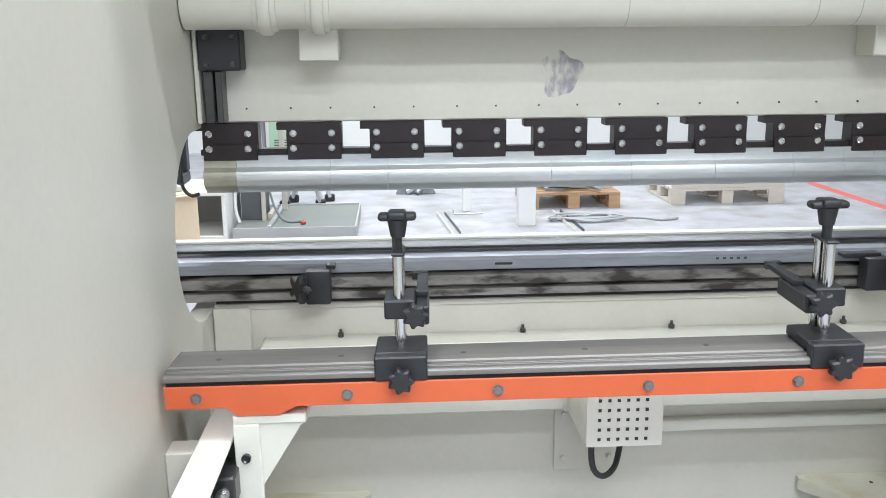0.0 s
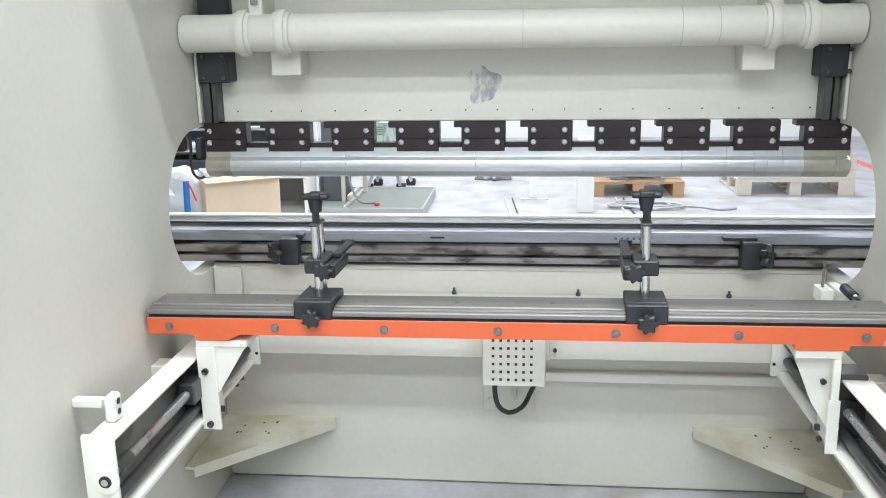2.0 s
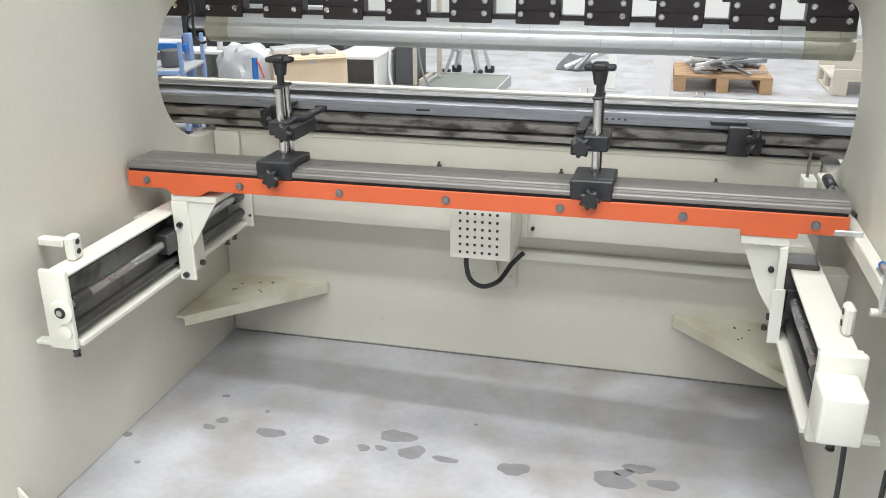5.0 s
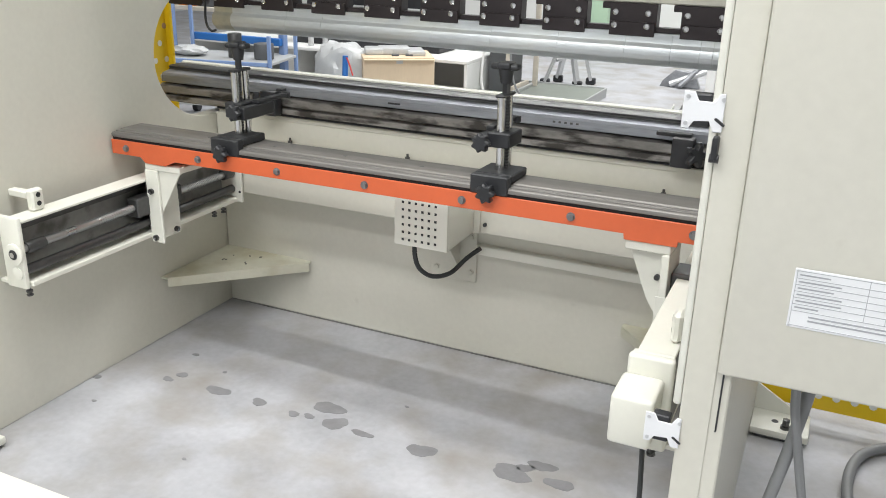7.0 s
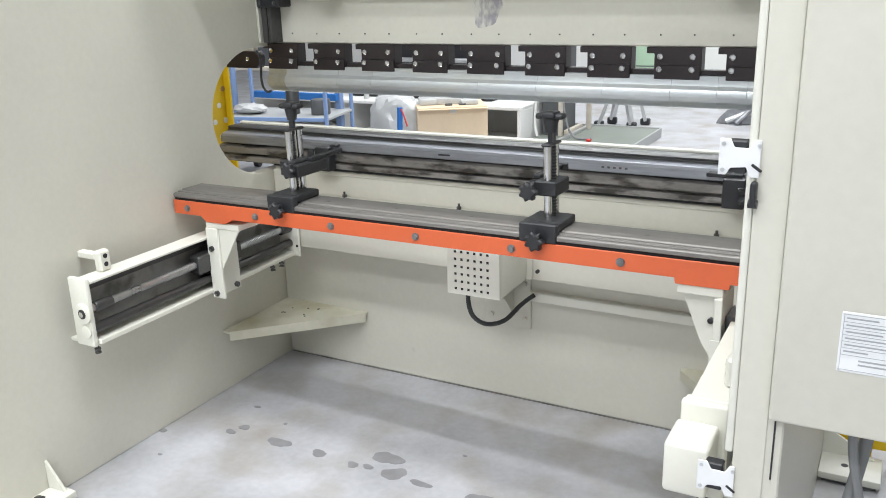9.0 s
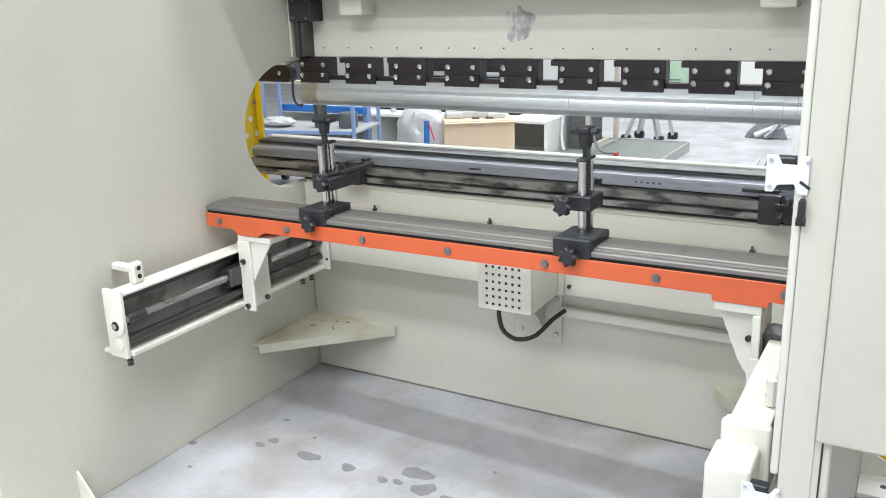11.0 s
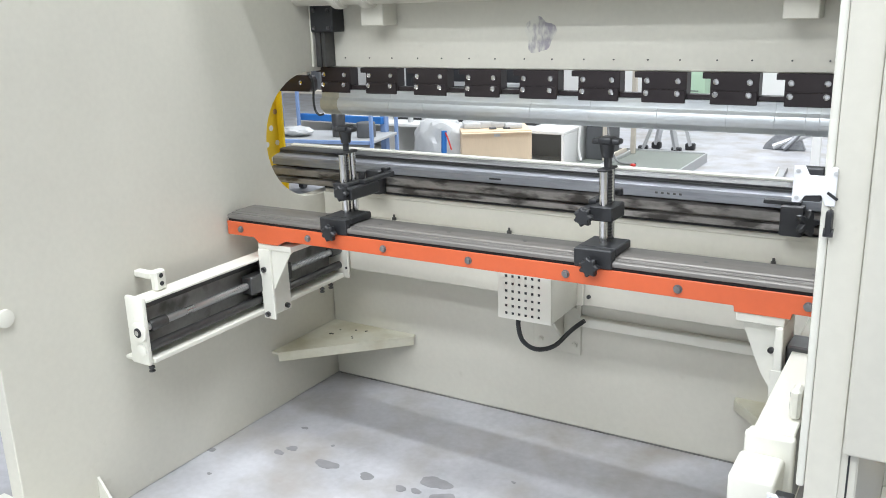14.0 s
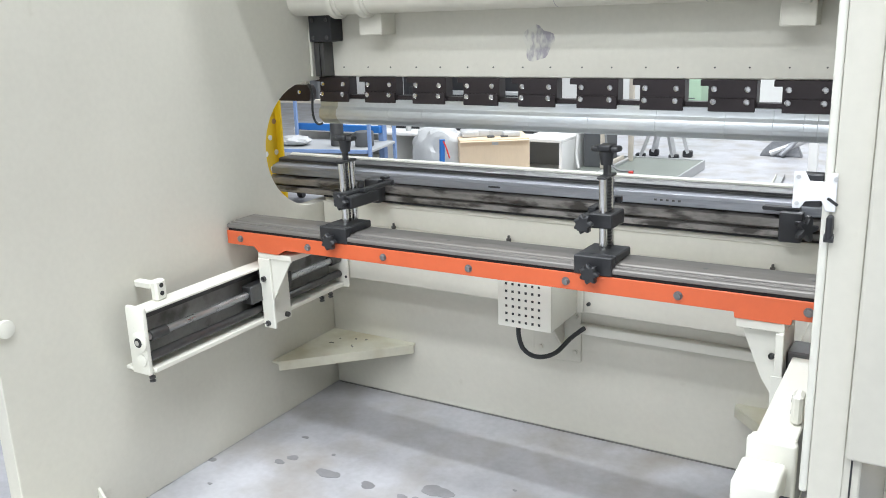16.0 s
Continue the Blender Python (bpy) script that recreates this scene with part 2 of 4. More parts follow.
# ---- the hall ----
def hall():
    solid("floor", bx(B(), -9, 9, -6, 9.5, -0.12, 0.0), CONCRETE, "pale grey concrete workshop floor with stains", "floor", kind="structure")
    solid("ceiling", bx(B(), -9, 9, -6, 9.5, 5.2, 5.35), CEILM, "grey sheet workshop ceiling", "ceiling", kind="structure")
    for nm, a in (("wall_north", (-9, 9, 9.5, 9.7, 0, 5.2)), ("wall_south", (-9, 9, -6.2, -6, 0, 5.2)), ("wall_west", (-9.2, -9, -6, 9.5, 0, 5.2)), ("wall_east", (9, 9.2, -6, 9.5, 0, 5.2))):
        solid(nm, bx(B(), *a), WALLM if nm == "wall_north" else WALLG, "pale plastered workshop wall", "wall", kind="structure")
    for lx, ly, lsx, lsy, lp, tint in LAMPS:
        t = thing("ceiling_lamp", "long white strip lamp assumed under the ceiling", "lamp", "ceiling lamps", at=(lx, ly, 4.9))
        block("housing", PAINT_W, t, -lsx / 2 - 0.03, lsx / 2 + 0.03, -lsy / 2 - 0.03, lsy / 2 + 0.03, 0.0, 0.3, 0.01)


hall()

# ---- the press frame ----
XL, XR = -0.963, 0.935
TH = 0.053
FRONT = 0.24


press_frame = thing("press_brake", "beige painted steel press frame with two side plates", "machine frame")


def throat_plate(name, x0, x1, rear, label):
    arc = [(-0.07 + 0.243 * math.cos(a), 0.962 + 0.223 * math.sin(a)) for a in [radians(270 - 6 * i) for i in range(31)]]
    pts = [(rear, 0.0), (FRONT, 0.0), (FRONT, 0.739)] + arc + [(FRONT, 1.185), (FRONT, 2.35), (rear, 2.35)]
    g = prism(B(), pts, "x", x0, x1, 0.0025)
    return part(name, g, PAINT, press_frame, label)


throat_plate("side_plate", XL - TH, XL, -1.365, "thick beige painted steel side frame with rounded throat cutout")
throat_plate("side_plate", XR, XR + TH, -1.3, "thick beige painted steel side frame beside the electric cabinet")


# unseen block, added to keep the overhead lamps off bed and near floor
part("shade_crossbeam", bx(B(), XL + 0.001, XR - 0.001, -0.66, -0.02, 2.05, 2.3, 0.006), PAINT, press_frame, "unseen beige crossbeam between the side plates, added to cast shade")
part("edge_strip", bx(B(), 0.909, 0.9205, -1.304, -1.262, 0.712, 2.3, 0.004, 3), PAINT_W, press_frame, "white rounded edge strip")
part("face_cover", bx(B(), 0.921, 0.9655, -1.3025, -1.3003, 0.0, 2.3, 0.001), PAINT, press_frame, "beige cover strip on the frame edge")
part("slit", bx(B(), 0.9745, 0.977, -1.3016, -1.2995, 0.68, 0.79), BLACK, press_frame, "dark narrow slit")


def bed():
    t = thing("press_bed", "beige lower bed of the press between the frames", "press bed")
    block("bed_plate", PAINT, t, XL + 0.002, XR - 0.002, -0.012, 0.09, 0.0035, 0.757, 0.003)
    block("upper_plate", PAINT, t, -0.84, 0.823, -0.1, -0.0125, 0.478, 0.662, 0.003)
    block("left_cheek", PAINT, t, XL + 0.002, -0.87, -0.03, -0.0125, 0.5, 0.742, 0.003)
    for x in (-0.648, -0.188, 0.196, 0.649):
        g = B()
        rod(g, (x, -0.028, 0.66), (x, -0.028, 0.672), 0.008, 6)
        rod(g, (x, -0.028, 0.67), (x, -0.028, 0.682), 0.004, 8)
        part("nut", g, DARKSTEEL, t, "dark hex nut")
    block("seam_strip", PAINT, t, XL + 0.004, XR - 0.004, -0.018, -0.0125, 0.735, 0.752, 0.002)
    for sx, tip in ((XL, -0.588), (XR, 0.57)):
        s = 1 if sx < 0 else -1
        g = prism(B(), [(sx + s * 0.002, -0.0125), (tip, -0.0125), (tip, -0.035), (sx + s * 0.03, -0.38), (sx + s * 0.002, -0.38)], "z", 0.218, 0.226)
        prism(g, [(tip, -0.035), (sx + s * 0.03, -0.38), (sx + s * 0.034, -0.373), (tip + s * 0.002, -0.028)], "z", 0.192, 0.218)
        gp = part("gusset", g, PAINT_D, t, "triangular beige corner gusset with stains")
        rnd = random.Random(4)
        for k in range(9):
            px, py = sx + s * rnd.uniform(0.06, 0.2), rnd.uniform(-0.16, -0.05)
            part("crumb", bx(B(), px, px + rnd.uniform(0.003, 0.007), py, py + 0.005, 0.226, 0.2282), DARKSTEEL, gp)
    part("cable_tray", prism(B(), [(-0.0125, 0.41), (-0.03, 0.41), (-0.034, 0.406), (-0.034, 0.378), (-0.0125, 0.374)], "x", 0.0685, 0.925, 0.001), PAINT_W, t, "cream sheet metal cable tray")
    block("foot_seam", MIDSTEEL, t, XL + 0.01, XR - 0.01, -0.0135, 0.05, 0.0005, 0.0033, 0.0)


bed()


def die_rail():
    t = thing("lower_die", "worn grey steel lower die on its oily rail", "die")
    part("rail", prism(B(), [(-0.018, 0.7575), (0.08, 0.7575), (0.08, 0.822), (-0.018, 0.822), (-0.03, 0.816), (-0.033, 0.793), (-0.014, 0.791), (-0.014, 0.7845), (-0.038, 0.783), (-0.041, 0.766), (-0.018, 0.764)], "x", -1.21, 1.17), OILY, t, "oily stained steel rail")
    part("die_body", prism(B(), [(-0.004, 0.8225), (0.08, 0.8225), (0.08, 0.868), (0.012, 0.868), (-0.022, 0.861), (-0.029, 0.853), (-0.03, 0.83), (-0.004, 0.828)], "x", -1.2, 1.16), DIE, t, "scratched grey steel die")
    part("die_top", prism(B(), [(0.012, 0.8685), (0.08, 0.8685), (0.08, 0.884), (0.022, 0.884), (0.014, 0.88), (0.017, 0.8735)], "x", -1.2, 1.16), DARKSTEEL, t, "dark upper die edge")
    # shade of the groove under the rail, as a black strip
    part("rail_seam_shade", bx(B(), -0.95, 0.92, -0.036, -0.0185, 0.7576, 0.7636), GAP_SHADE, t, "black strip for the shade in the seam")
    part("front_lip", prism(B(), [(0.084, 0.76), (0.1, 0.76), (0.1, 0.892), (0.084, 0.888)], "x", -1.2, 1.16), PAINT_W, t, "pale front edge")
    g = B()
    bx(g, -0.262, -0.214, -0.0305, -0.02, 0.838, 0.848, 0.003)
    part("slot", g, BLACK, t, "dark slot")
    g = B()
    for k in range(5):
        bx(g, 0.30 + k * 0.018, 0.308 + k * 0.018, -0.0302, -0.024, 0.841, 0.847)
    part("stamp_mark", g, DARKSTEEL, t, "row of stamped marks")


die_rail()


def ram():
    t = thing("press_ram", "beige painted upper ram plate with bolt holes", "press ram")
    part("ram_plate", bx(B(), XL + 0.03, XR - 0.03, 0.014, 0.1, 1.196, 2.35, 0.003), PAINT, t)
    block("ram_end", PAINT, t, -1.22, -0.945, 0.03, 0.09, 1.196, 1.6, 0.003)
    block("ram_end", PAINT, t, 0.91, 1.2, 0.03, 0.09, 1.196, 1.6, 0.003)
    for k in range(10):
        for dx in (-0.05, 0.045):
            part("bolt_hole", rod(B(), (-0.9 + 0.2 * k + dx, 0.0115, 1.229), (-0.9 + 0.2 * k + dx, 0.02, 1.229), 0.0026, 8), DARKSTEEL, t)
    pts = []
    for k in range(30):
        u = 2 * math.pi * k / 30
        f = 1 + 0.12 * math.sin(3 * u + 1) + 0.1 * math.sin(5 * u)
        pts.append((-0.098 + 0.05 * f * math.cos(u), 1.304 + 0.054 * f * math.sin(u)))
    part("scuffed_patch", prism(B(), pts, "y", 0.0134, 0.0145), SCUFF, t, "grey scuffed patch in the paint")
    for x0 in (-0.716, 0.63):
        block("bearing_foot", PAINT, t, x0, x0 + 0.09, -0.075, 0.0135, 1.34, 1.42, 0.003)


ram()


def clamp_unit():
    t = thing("tool_clamp", "blackened steel tool clamp with four bolts", "clamp", "tool clamps")
    cp = prism(B(), [(-0.063, 1.105), (0.07, 1.105), (0.07, 1.1955), (-0.086, 1.1955), (-0.086, 1.178), (-0.063, 1.178)], "y", 0.003, 0.05, 0.0015)
    part("clamp_plate", cp, BURN, t)
    block("lower_lip", BURN, t, -0.061, 0.068, -0.004, 0.0028, 1.107, 1.145, 0.0015)
    for dx in (-0.046, 0.046):
        for z, y in ((1.170, 0.003), (1.135, -0.004)):
            part("bolt", socketbolt(B(), (dx, y, z), (0, -1, 0), 0.0085, 0.006), CHROME, t, "bright socket bolt")
    return t


first_clamp = clamp_unit()
first_clamp.matrix_basis = pose(-0.9, 0, 0)
for k in range(1, 10):
    copy_thing(first_clamp, pose(-0.9 + 0.2 * k, 0, 0))
ec = thing("end_clamp", "short blackened steel end clamp with two bolts", "clamp")
part("clamp_plate", prism(B(), [(-1.19, 1.102), (-1.045, 1.102), (-1.036, 1.112), (-1.034, 1.14), (-1.046, 1.162), (-1.19, 1.162)], "y", 0.0305, 0.07, 0.0015), BURN, ec)
for x in (-1.165, -1.081):
    part("bolt", socketbolt(B(), (x, 0.0305, 1.136), (0, -1, 0), 0.008, 0.006), CHROME, ec, "bright socket bolt")
part("carrier", bx(B(), -1.19, -1.06, 0.04, 0.066, 1.1625, 1.1955, 0.001), PAINT, ec)


def punches():
    prof = [(0.0, 1.118), (0.0, 1.09), (-0.012, 1.08), (-0.016, 1.06), (-0.01, 1.046), (0.004, 1.034), (0.014, 1.026), (0.024, 1.03), (0.036, 1.06), (0.036, 1.118)]
    edges = [-0.963, -0.885, -0.66, -0.52, -0.12, 0.08, 0.29, 0.49, 0.62, 0.70, 0.735, 0.78, 0.84, 0.93, 0.972]
    solid("tool_bar", bx(B(), -0.97, 0.965, 0.0095, 0.046, 1.1185, 1.132, 0.001), BURN, "dark steel bar behind the tool clamps", "tool bar")
    for a, b in zip(edges, edges[1:]):
        solid("punch_segment", prism(B(), prof, "x", a, b - 0.0004, 0.0005), PUNCH if -0.9 < a < 0.8 else PUNCH_END, "brushed grey steel punch segment under the clamps", "punch", "punch segments")


punches()


def torsion_bar():
    t = thing("torsion_bar", "horizontal beige synchronising tube with collars", "tube")
    part("tube_body", rod(B(), (XL + 0.003, -0.1, 1.463), (XR - 0.003, -0.1, 1.463), 0.053, 40, bevel=0.004), PAINT, t)
    for x in (-0.78, -0.665, 0.696, 0.793):
        g = rod(B(), (x - 0.014, -0.1, 1.463), (x + 0.014, -0.1, 1.463), 0.066, 40, bevel=0.005)
        rod(g, (x - 0.026, -0.1, 1.463), (x + 0.026, -0.1, 1.463), 0.058, 40, bevel=0.003)
        part("collar", g, PAINT, t)
    for x in (0.45, 0.55, 0.02):
        part("weld_ring", rod(B(), (x, -0.1, 1.463), (x + 0.002, -0.1, 1.463), 0.0535, 40), SMUDGE, t)
    for x in (-0.74, 0.70):
        block("link_arm", PAINT, t, x - 0.02, x + 0.02, -0.115, 0.013, 1.50, 1.62, 0.004)
        block("link_pin", OILY, t, x - 0.01, x + 0.01, -0.125, -0.115, 1.54, 1.58, 0.002)


torsion_bar()


def ram_guide(s, x0, x1):
    t = thing("ram_guide", "black guide block with steel guide bar on the ram", "guide", "ram guides")
    block("block", BLACK, t, x0, x1, -0.06, 0.0135, 1.32, 1.413, 0.004)
    block("upper_block", BLACK, t, x0, x1, -0.02, 0.0135, 1.505, 1.66, 0.004)
    m = x0 + 0.03 if s < 0 else x1 - 0.03
    block("guide_or_shade_bar", DARKSTEEL, t, m - 0.024, m - 0.002, -0.045, 0.0135, 1.2, 1.3195, 0.002)
    block("guide_or_shade_bar", DARKSTEEL, t, m + 0.003, m + 0.018, -0.045, 0.0135, 1.2, 1.3195, 0.002)
    for dx in (0.02, 0.08):
        for dz in (1.335, 1.395):
            part("bolt", socketbolt(B(), (x0 + dx, -0.06, dz), (0, -1, 0), 0.007, 0.004), DARKSTEEL, t)
    e = x0 - 0.012 if s < 0 else x1 + 0.002
    block("cover_strip", PAINT, t, e, e + 0.01, -0.05, 0.0135, 1.2, 1.42, 0.002)


ram_guide(-1, -0.947, -0.85)
ram_guide(1, 0.844, 0.921)


# ---- the back gauge ----
def drive_unit(s):
    """A drive box along one side frame; s is -1 for the frame at negative x."""
    xo, xi = (XL + 0.069, -0.829) if s < 0 else (XR - 0.07, 0.793)
    lo, hi = min(xo, xi), max(xo, xi)
    t = thing("gauge_drive", "open cream steel drive box with ball screw and guide rods", "linear drive", "back gauge drives")
    y0, y1, z0, z1 = -1.004, -0.12, 0.456, 0.634
    block("top_plate", PAINT_W, t, lo, hi, y0, y1, z1 - 0.008, z1, 0.002)
    block("bottom_plate", PAINT_W, t, lo - (0.012 if s > 0 else 0), hi + (0.012 if s < 0 else 0), y0, y1, z0 - 0.006, z0 + 0.008, 0.002)
    block("back_plate", MIDSTEEL, t, *sorted((xo, xo - s * 0.01)), y0 + 0.012, y1, z0 + 0.0085, z1 - 0.0085, 0.001, "greasy dark steel back")
    cap = part("end_cap", bx(B(), lo - 0.004, hi + 0.004, y0 - 0.016, y0 - 0.0005, z0 - 0.012, z1 + 0.012, 0.006, 2), PAINT_W, t)
    far = part("far_cap", bx(B(), lo - (0.03 if s > 0 else 0), hi + (0.03 if s < 0 else 0), y1 + 0.0005, y1 + 0.012, z0 - 0.01, z1 + 0.01, 0.003), PAINT_W, t)
    for dz in (0.03, 0.12, 0.15):
        xf = hi + 0.022 if s < 0 else lo - 0.022
        part("cap_hole", rod(B(), (xf, y1 + 0.001, z0 + dz), (xf, y1 - 0.001, z0 + dz), 0.005, 10), BLACK, far)
    part("far_mount", bx(B(), lo + 0.005, hi - 0.005, y1 + 0.0125, -0.031, z0 + 0.02, z1 - 0.02, 0.002), PAINT, t)
    xm = lo + 0.055 if s < 0 else hi - 0.055
    part("ball_screw", rod(B(), (xm, y0, 0.555), (xm, y1, 0.555), 0.011, 16), STEEL, t)
    g = B()
    for k in range(16):
        yy = -0.745 + k * 0.009
        rod(g, (xm, yy, 0.555), (xm, yy + 0.004, 0.556), 0.0128, 12)
    part("screw_thread", g, STEEL, t, "bright thread turns")
    part("guide_rod", rod(B(), (xm, y0, 0.495), (xm, y1, 0.495), 0.014, 16), DARKSTEEL, t)
    # dark strip stands in for the shadow below the top plate
    part("guide_or_shade_bar", bx(B(), *sorted((xo - s * 0.0105, xo - s * 0.024)), y0 + 0.013, y1 - 0.001, 0.596, 0.616, 0.002), DARKSTEEL, t)
    part("coupling", rod(B(), (xm, y0 + 0.01, 0.555), (xm, y0 + 0.07, 0.555), 0.017, 16, bevel=0.002), DARKSTEEL, t, "dark shaft coupling")
    part("end_bearing", rod(B(), (xm, y1 - 0.05, 0.555), (xm, y1 - 0.001, 0.555), 0.019, 16, bevel=0.002), DARKSTEEL, t, "dark end bearing")
    g = B()
    for k in range(22):
        yy = -0.36 + k * 0.0075
        rod(g, (xm, yy, 0.555), (xm, yy + 0.0035, 0.556), 0.0128, 12)
    part("screw_thread", g, STEEL, t, "bright thread turns")
    part("screw_nut", bx(B(), xm - 0.022, xm + 0.022, -0.60, -0.40, 0.525, 0.585, 0.004), DARKSTEEL, t)
    if s < 0:
        part("hub_ring", rod(B(), (lo + 0.047, y0 - 0.0165, 0.545), (lo + 0.047, y0 - 0.024, 0.545), 0.03, 28, bevel=0.002), PAINT_W, cap)
        part("hub_socket", rod(B(), (lo + 0.047, y0 - 0.0245, 0.545), (lo + 0.047, y0 - 0.026, 0.545), 0.014, 20), BLACK, cap, "dark socket hole")
        part("shaft_end", rod(B(), (lo + 0.047, y0 - 0.0265, 0.545), (lo + 0.047, y0 - 0.029, 0.545), 0.008, 12), CHROME, cap)
        part("cap_button", rod(B(), (lo + 0.047, y0 - 0.0165, 0.49), (lo + 0.047, y0 - 0.021, 0.49), 0.018, 24, bevel=0.0015), PAINT_W, cap)
    else:
        mb = part("motor_cover", bx(B(), lo - 0.012, hi - 0.006, y0 - 0.137, y0 - 0.0385, 0.513, 0.612, 0.008, 3), PAINT_W, t, "cream square motor cover")
        part("gear_cover", bx(B(), lo - 0.007, hi + 0.008, y0 - 0.038, y0 - 0.0162, z0 - 0.002, z1 + 0.014, 0.007, 3), PAINT_W, t)
        part("screw", rod(B(), (lo + 0.03, y0 - 0.09, 0.5135), (lo + 0.03, y0 - 0.09, 0.503), 0.006, 8), DARKSTEEL, mb)
    for yy in (y0 + 0.006, y1 - 0.10, y1 - 0.05):
        g = rod(B(), (lo + 0.05, yy, z0 - 0.001), (lo + 0.05, yy, z0 - 0.034), 0.0045, 8)
        rod(g, (lo + 0.05, yy, z0 - 0.022), (lo + 0.05, yy, z0 - 0.028), 0.009, 8)
        rod(g, (lo + 0.05, yy, z0 - 0.034), (lo + 0.05, yy, z0 - 0.038), 0.009, 8)
        part("levelling_screw", g, DARKSTEEL, t, "dark levelling screw")
    # a lug on the side frame that carries the drive box
    if s < 0:
        part("lug_arm", bx(B(), xo - 0.068, xo + 0.001, -0.925, -0.9, z1 + 0.03, z1 + 0.05, 0.003), PAINT_W, t)
    part("far_lug", bx(B(), lo + 0.03, lo + 0.05, -0.24, -0.2, z1 + 0.0005, z1 + 0.055, 0.005), PAINT_W, t, "cream lug")
    la = lo + 0.01 if s < 0 else hi - 0.022
    lug = part("lug", bx(B(), la, la + (0.026 if s < 0 else 0.02), -0.935, -0.895, z1 + 0.0005, z1 + 0.062, 0.006), PAINT_W, t, "cream lug with two holes")
    for dz in (0.022, 0.046):
        xs = la + 0.0265 if s < 0 else la - 0.0005
        part("lug_hole", rod(B(), (xs - 0.001, -0.915, z1 + dz), (xs + 0.001, -0.915, z1 + dz), 0.007, 12), BLACK, lug)
    block("lower_lug", PAINT_W, t, *sorted((xo - s * 0.03, xo + s * (0.068 if s < 0 else 0.069))), -0.99, -0.965, z0 - 0.024, z0 - 0.0125, 0.002)
    for yy in (-0.5, -0.1):
        block("wall_spacer", PAINT, t, *sorted((xo + s * 0.0005, xo + s * (0.0685 if s < 0 else 0.0695))), yy - 0.03, yy + 0.03, z0 + 0.03, z1 - 0.03, 0.002)
    return t


drive_unit(-1)
drive_unit(1)

BEAM = pose(-0.018, -0.582, 0.741, 0, -1.0, -2.5)


def gauge_beam():
    t = thing("gauge_beam", "orange painted back gauge beam with steel rail on top", "gauge beam")
    t.matrix_basis = BEAM
    xa, xb = -0.932, 0.912
    pts = [(xa, -0.021), (xa + 0.115, -0.021), (xa + 0.135, -0.038), (xa + 0.215, -0.038), (xa + 0.25, -0.021), (xb - 0.227, -0.021), (xb - 0.225, -0.035), (xb - 0.104, -0.035), (xb - 0.102, -0.022), (xb, -0.022), (xb, 0.023), (xa, 0.023)]
    part("front_plate", prism(B(), pts, "y", -0.006, 0.004, 0.001), ORANGE, t)
    block("channel", ORANGE, t, xa + 0.003, xb - 0.003, 0.0042, 0.108, -0.018, 0.0215, 0.003)
    for sx in (xa + 0.13, xb - 0.228):
        block("channel_foot", ORANGE, t, sx + 0.004, sx + 0.08 if sx < 0 else sx + 0.12, 0.0045, 0.11, -0.039 if sx < 0 else -0.035, -0.0185, 0.002)
    # shade between channel and rail, as a black strip
    block("gap_shade_strip", GAP_SHADE, t, xa + 0.004, xb - 0.004, -0.001, 0.105, 0.0218, 0.0305, 0.0)
    rl = part("rail", prism(B(), [(-0.003, 0.031), (0.122, 0.031), (0.122, 0.0495), (0.036, 0.0495), (0.034, 0.0455), (0.0305, 0.0455), (0.0295, 0.047), (0.017, 0.047), (0.016, 0.0435), (0.0125, 0.0435), (0.0115, 0.0445), (0.003, 0.0445), (-0.003, 0.041)], "x", xa, xb, 0.0008), RAILTOP, t, "brushed grey steel rail")
    for k in range(8):
        x = xa + 0.09 + k * 0.24
        part("rail_screw", rod(B(), (x, 0.07, 0.049), (x, 0.07, 0.0499), 0.006, 12), DARKSTEEL, rl)
    for k in range(7):
        part("bolt", hexbolt(B(), (-0.871 + 0.2857 * k, -0.006, 0.0), (0, -1, 0), 0.0088, 0.008), BOLT, t, "grey bolt head")
    block("end_tab", ALU, t, xb - 0.03, xb + 0.03, -0.012, -0.0065, -0.02, -0.006, 0.002)
    for sx in (-1, 1):
        x0, x1 = (-0.808, -0.668) if sx < 0 else (0.69, 0.795)
        g = bx(B(), x0, x1, 0.0, 0.11, -0.058, -0.0395 if sx < 0 else -0.0355, 0.002)
        xv = x0 if sx < 0 else x1 - 0.012
        bx(g, xv, xv + 0.012, -0.002, 0.115, -0.292, -0.0575, 0.002)
        if sx < 0:
            prism(g, [(x0 + 0.012, -0.058), (x1 - 0.002, -0.058), (x1 - 0.012, -0.066), (x0 + 0.052, -0.185), (x0 + 0.012, -0.25)], "y", 0.0065, 0.0125)
        else:
            prism(g, [(x1 - 0.012, -0.06), (x0 + 0.004, -0.06), (x1 - 0.052, -0.185), (x1 - 0.012, -0.25)], "y", 0.03, 0.038)
        if sx < 0:
            bx(g, x0, x0 + 0.05, -0.004, 0.006, -0.292, -0.058, 0.002)
        else:
            bx(g, x1 - 0.018, x1, -0.004, 0.006, -0.30, -0.06, 0.002)
            bx(g, x1 - 0.024, x1 + 0.004, -0.006, -0.0042, -0.30, -0.16, 0.001)
        br = part("bracket", g, PAINT_W, t, "cream angle bracket")
        if sx > 0:
            for k in range(3):
                part("bracket_slot", bx(B(), x0 + 0.022 + k * 0.018, x0 + 0.032 + k * 0.018, 0.0285, 0.0298, -0.068, -0.062), BLACK, br)
        for zz in (-0.125, -0.275):
            xx = xv + 0.012 if sx < 0 else xv
            part("bracket_bolt", socketbolt(B(), (xx, 0.09, zz), (-sx, 0, 0), 0.009, 0.009), DARKSTEEL, br)
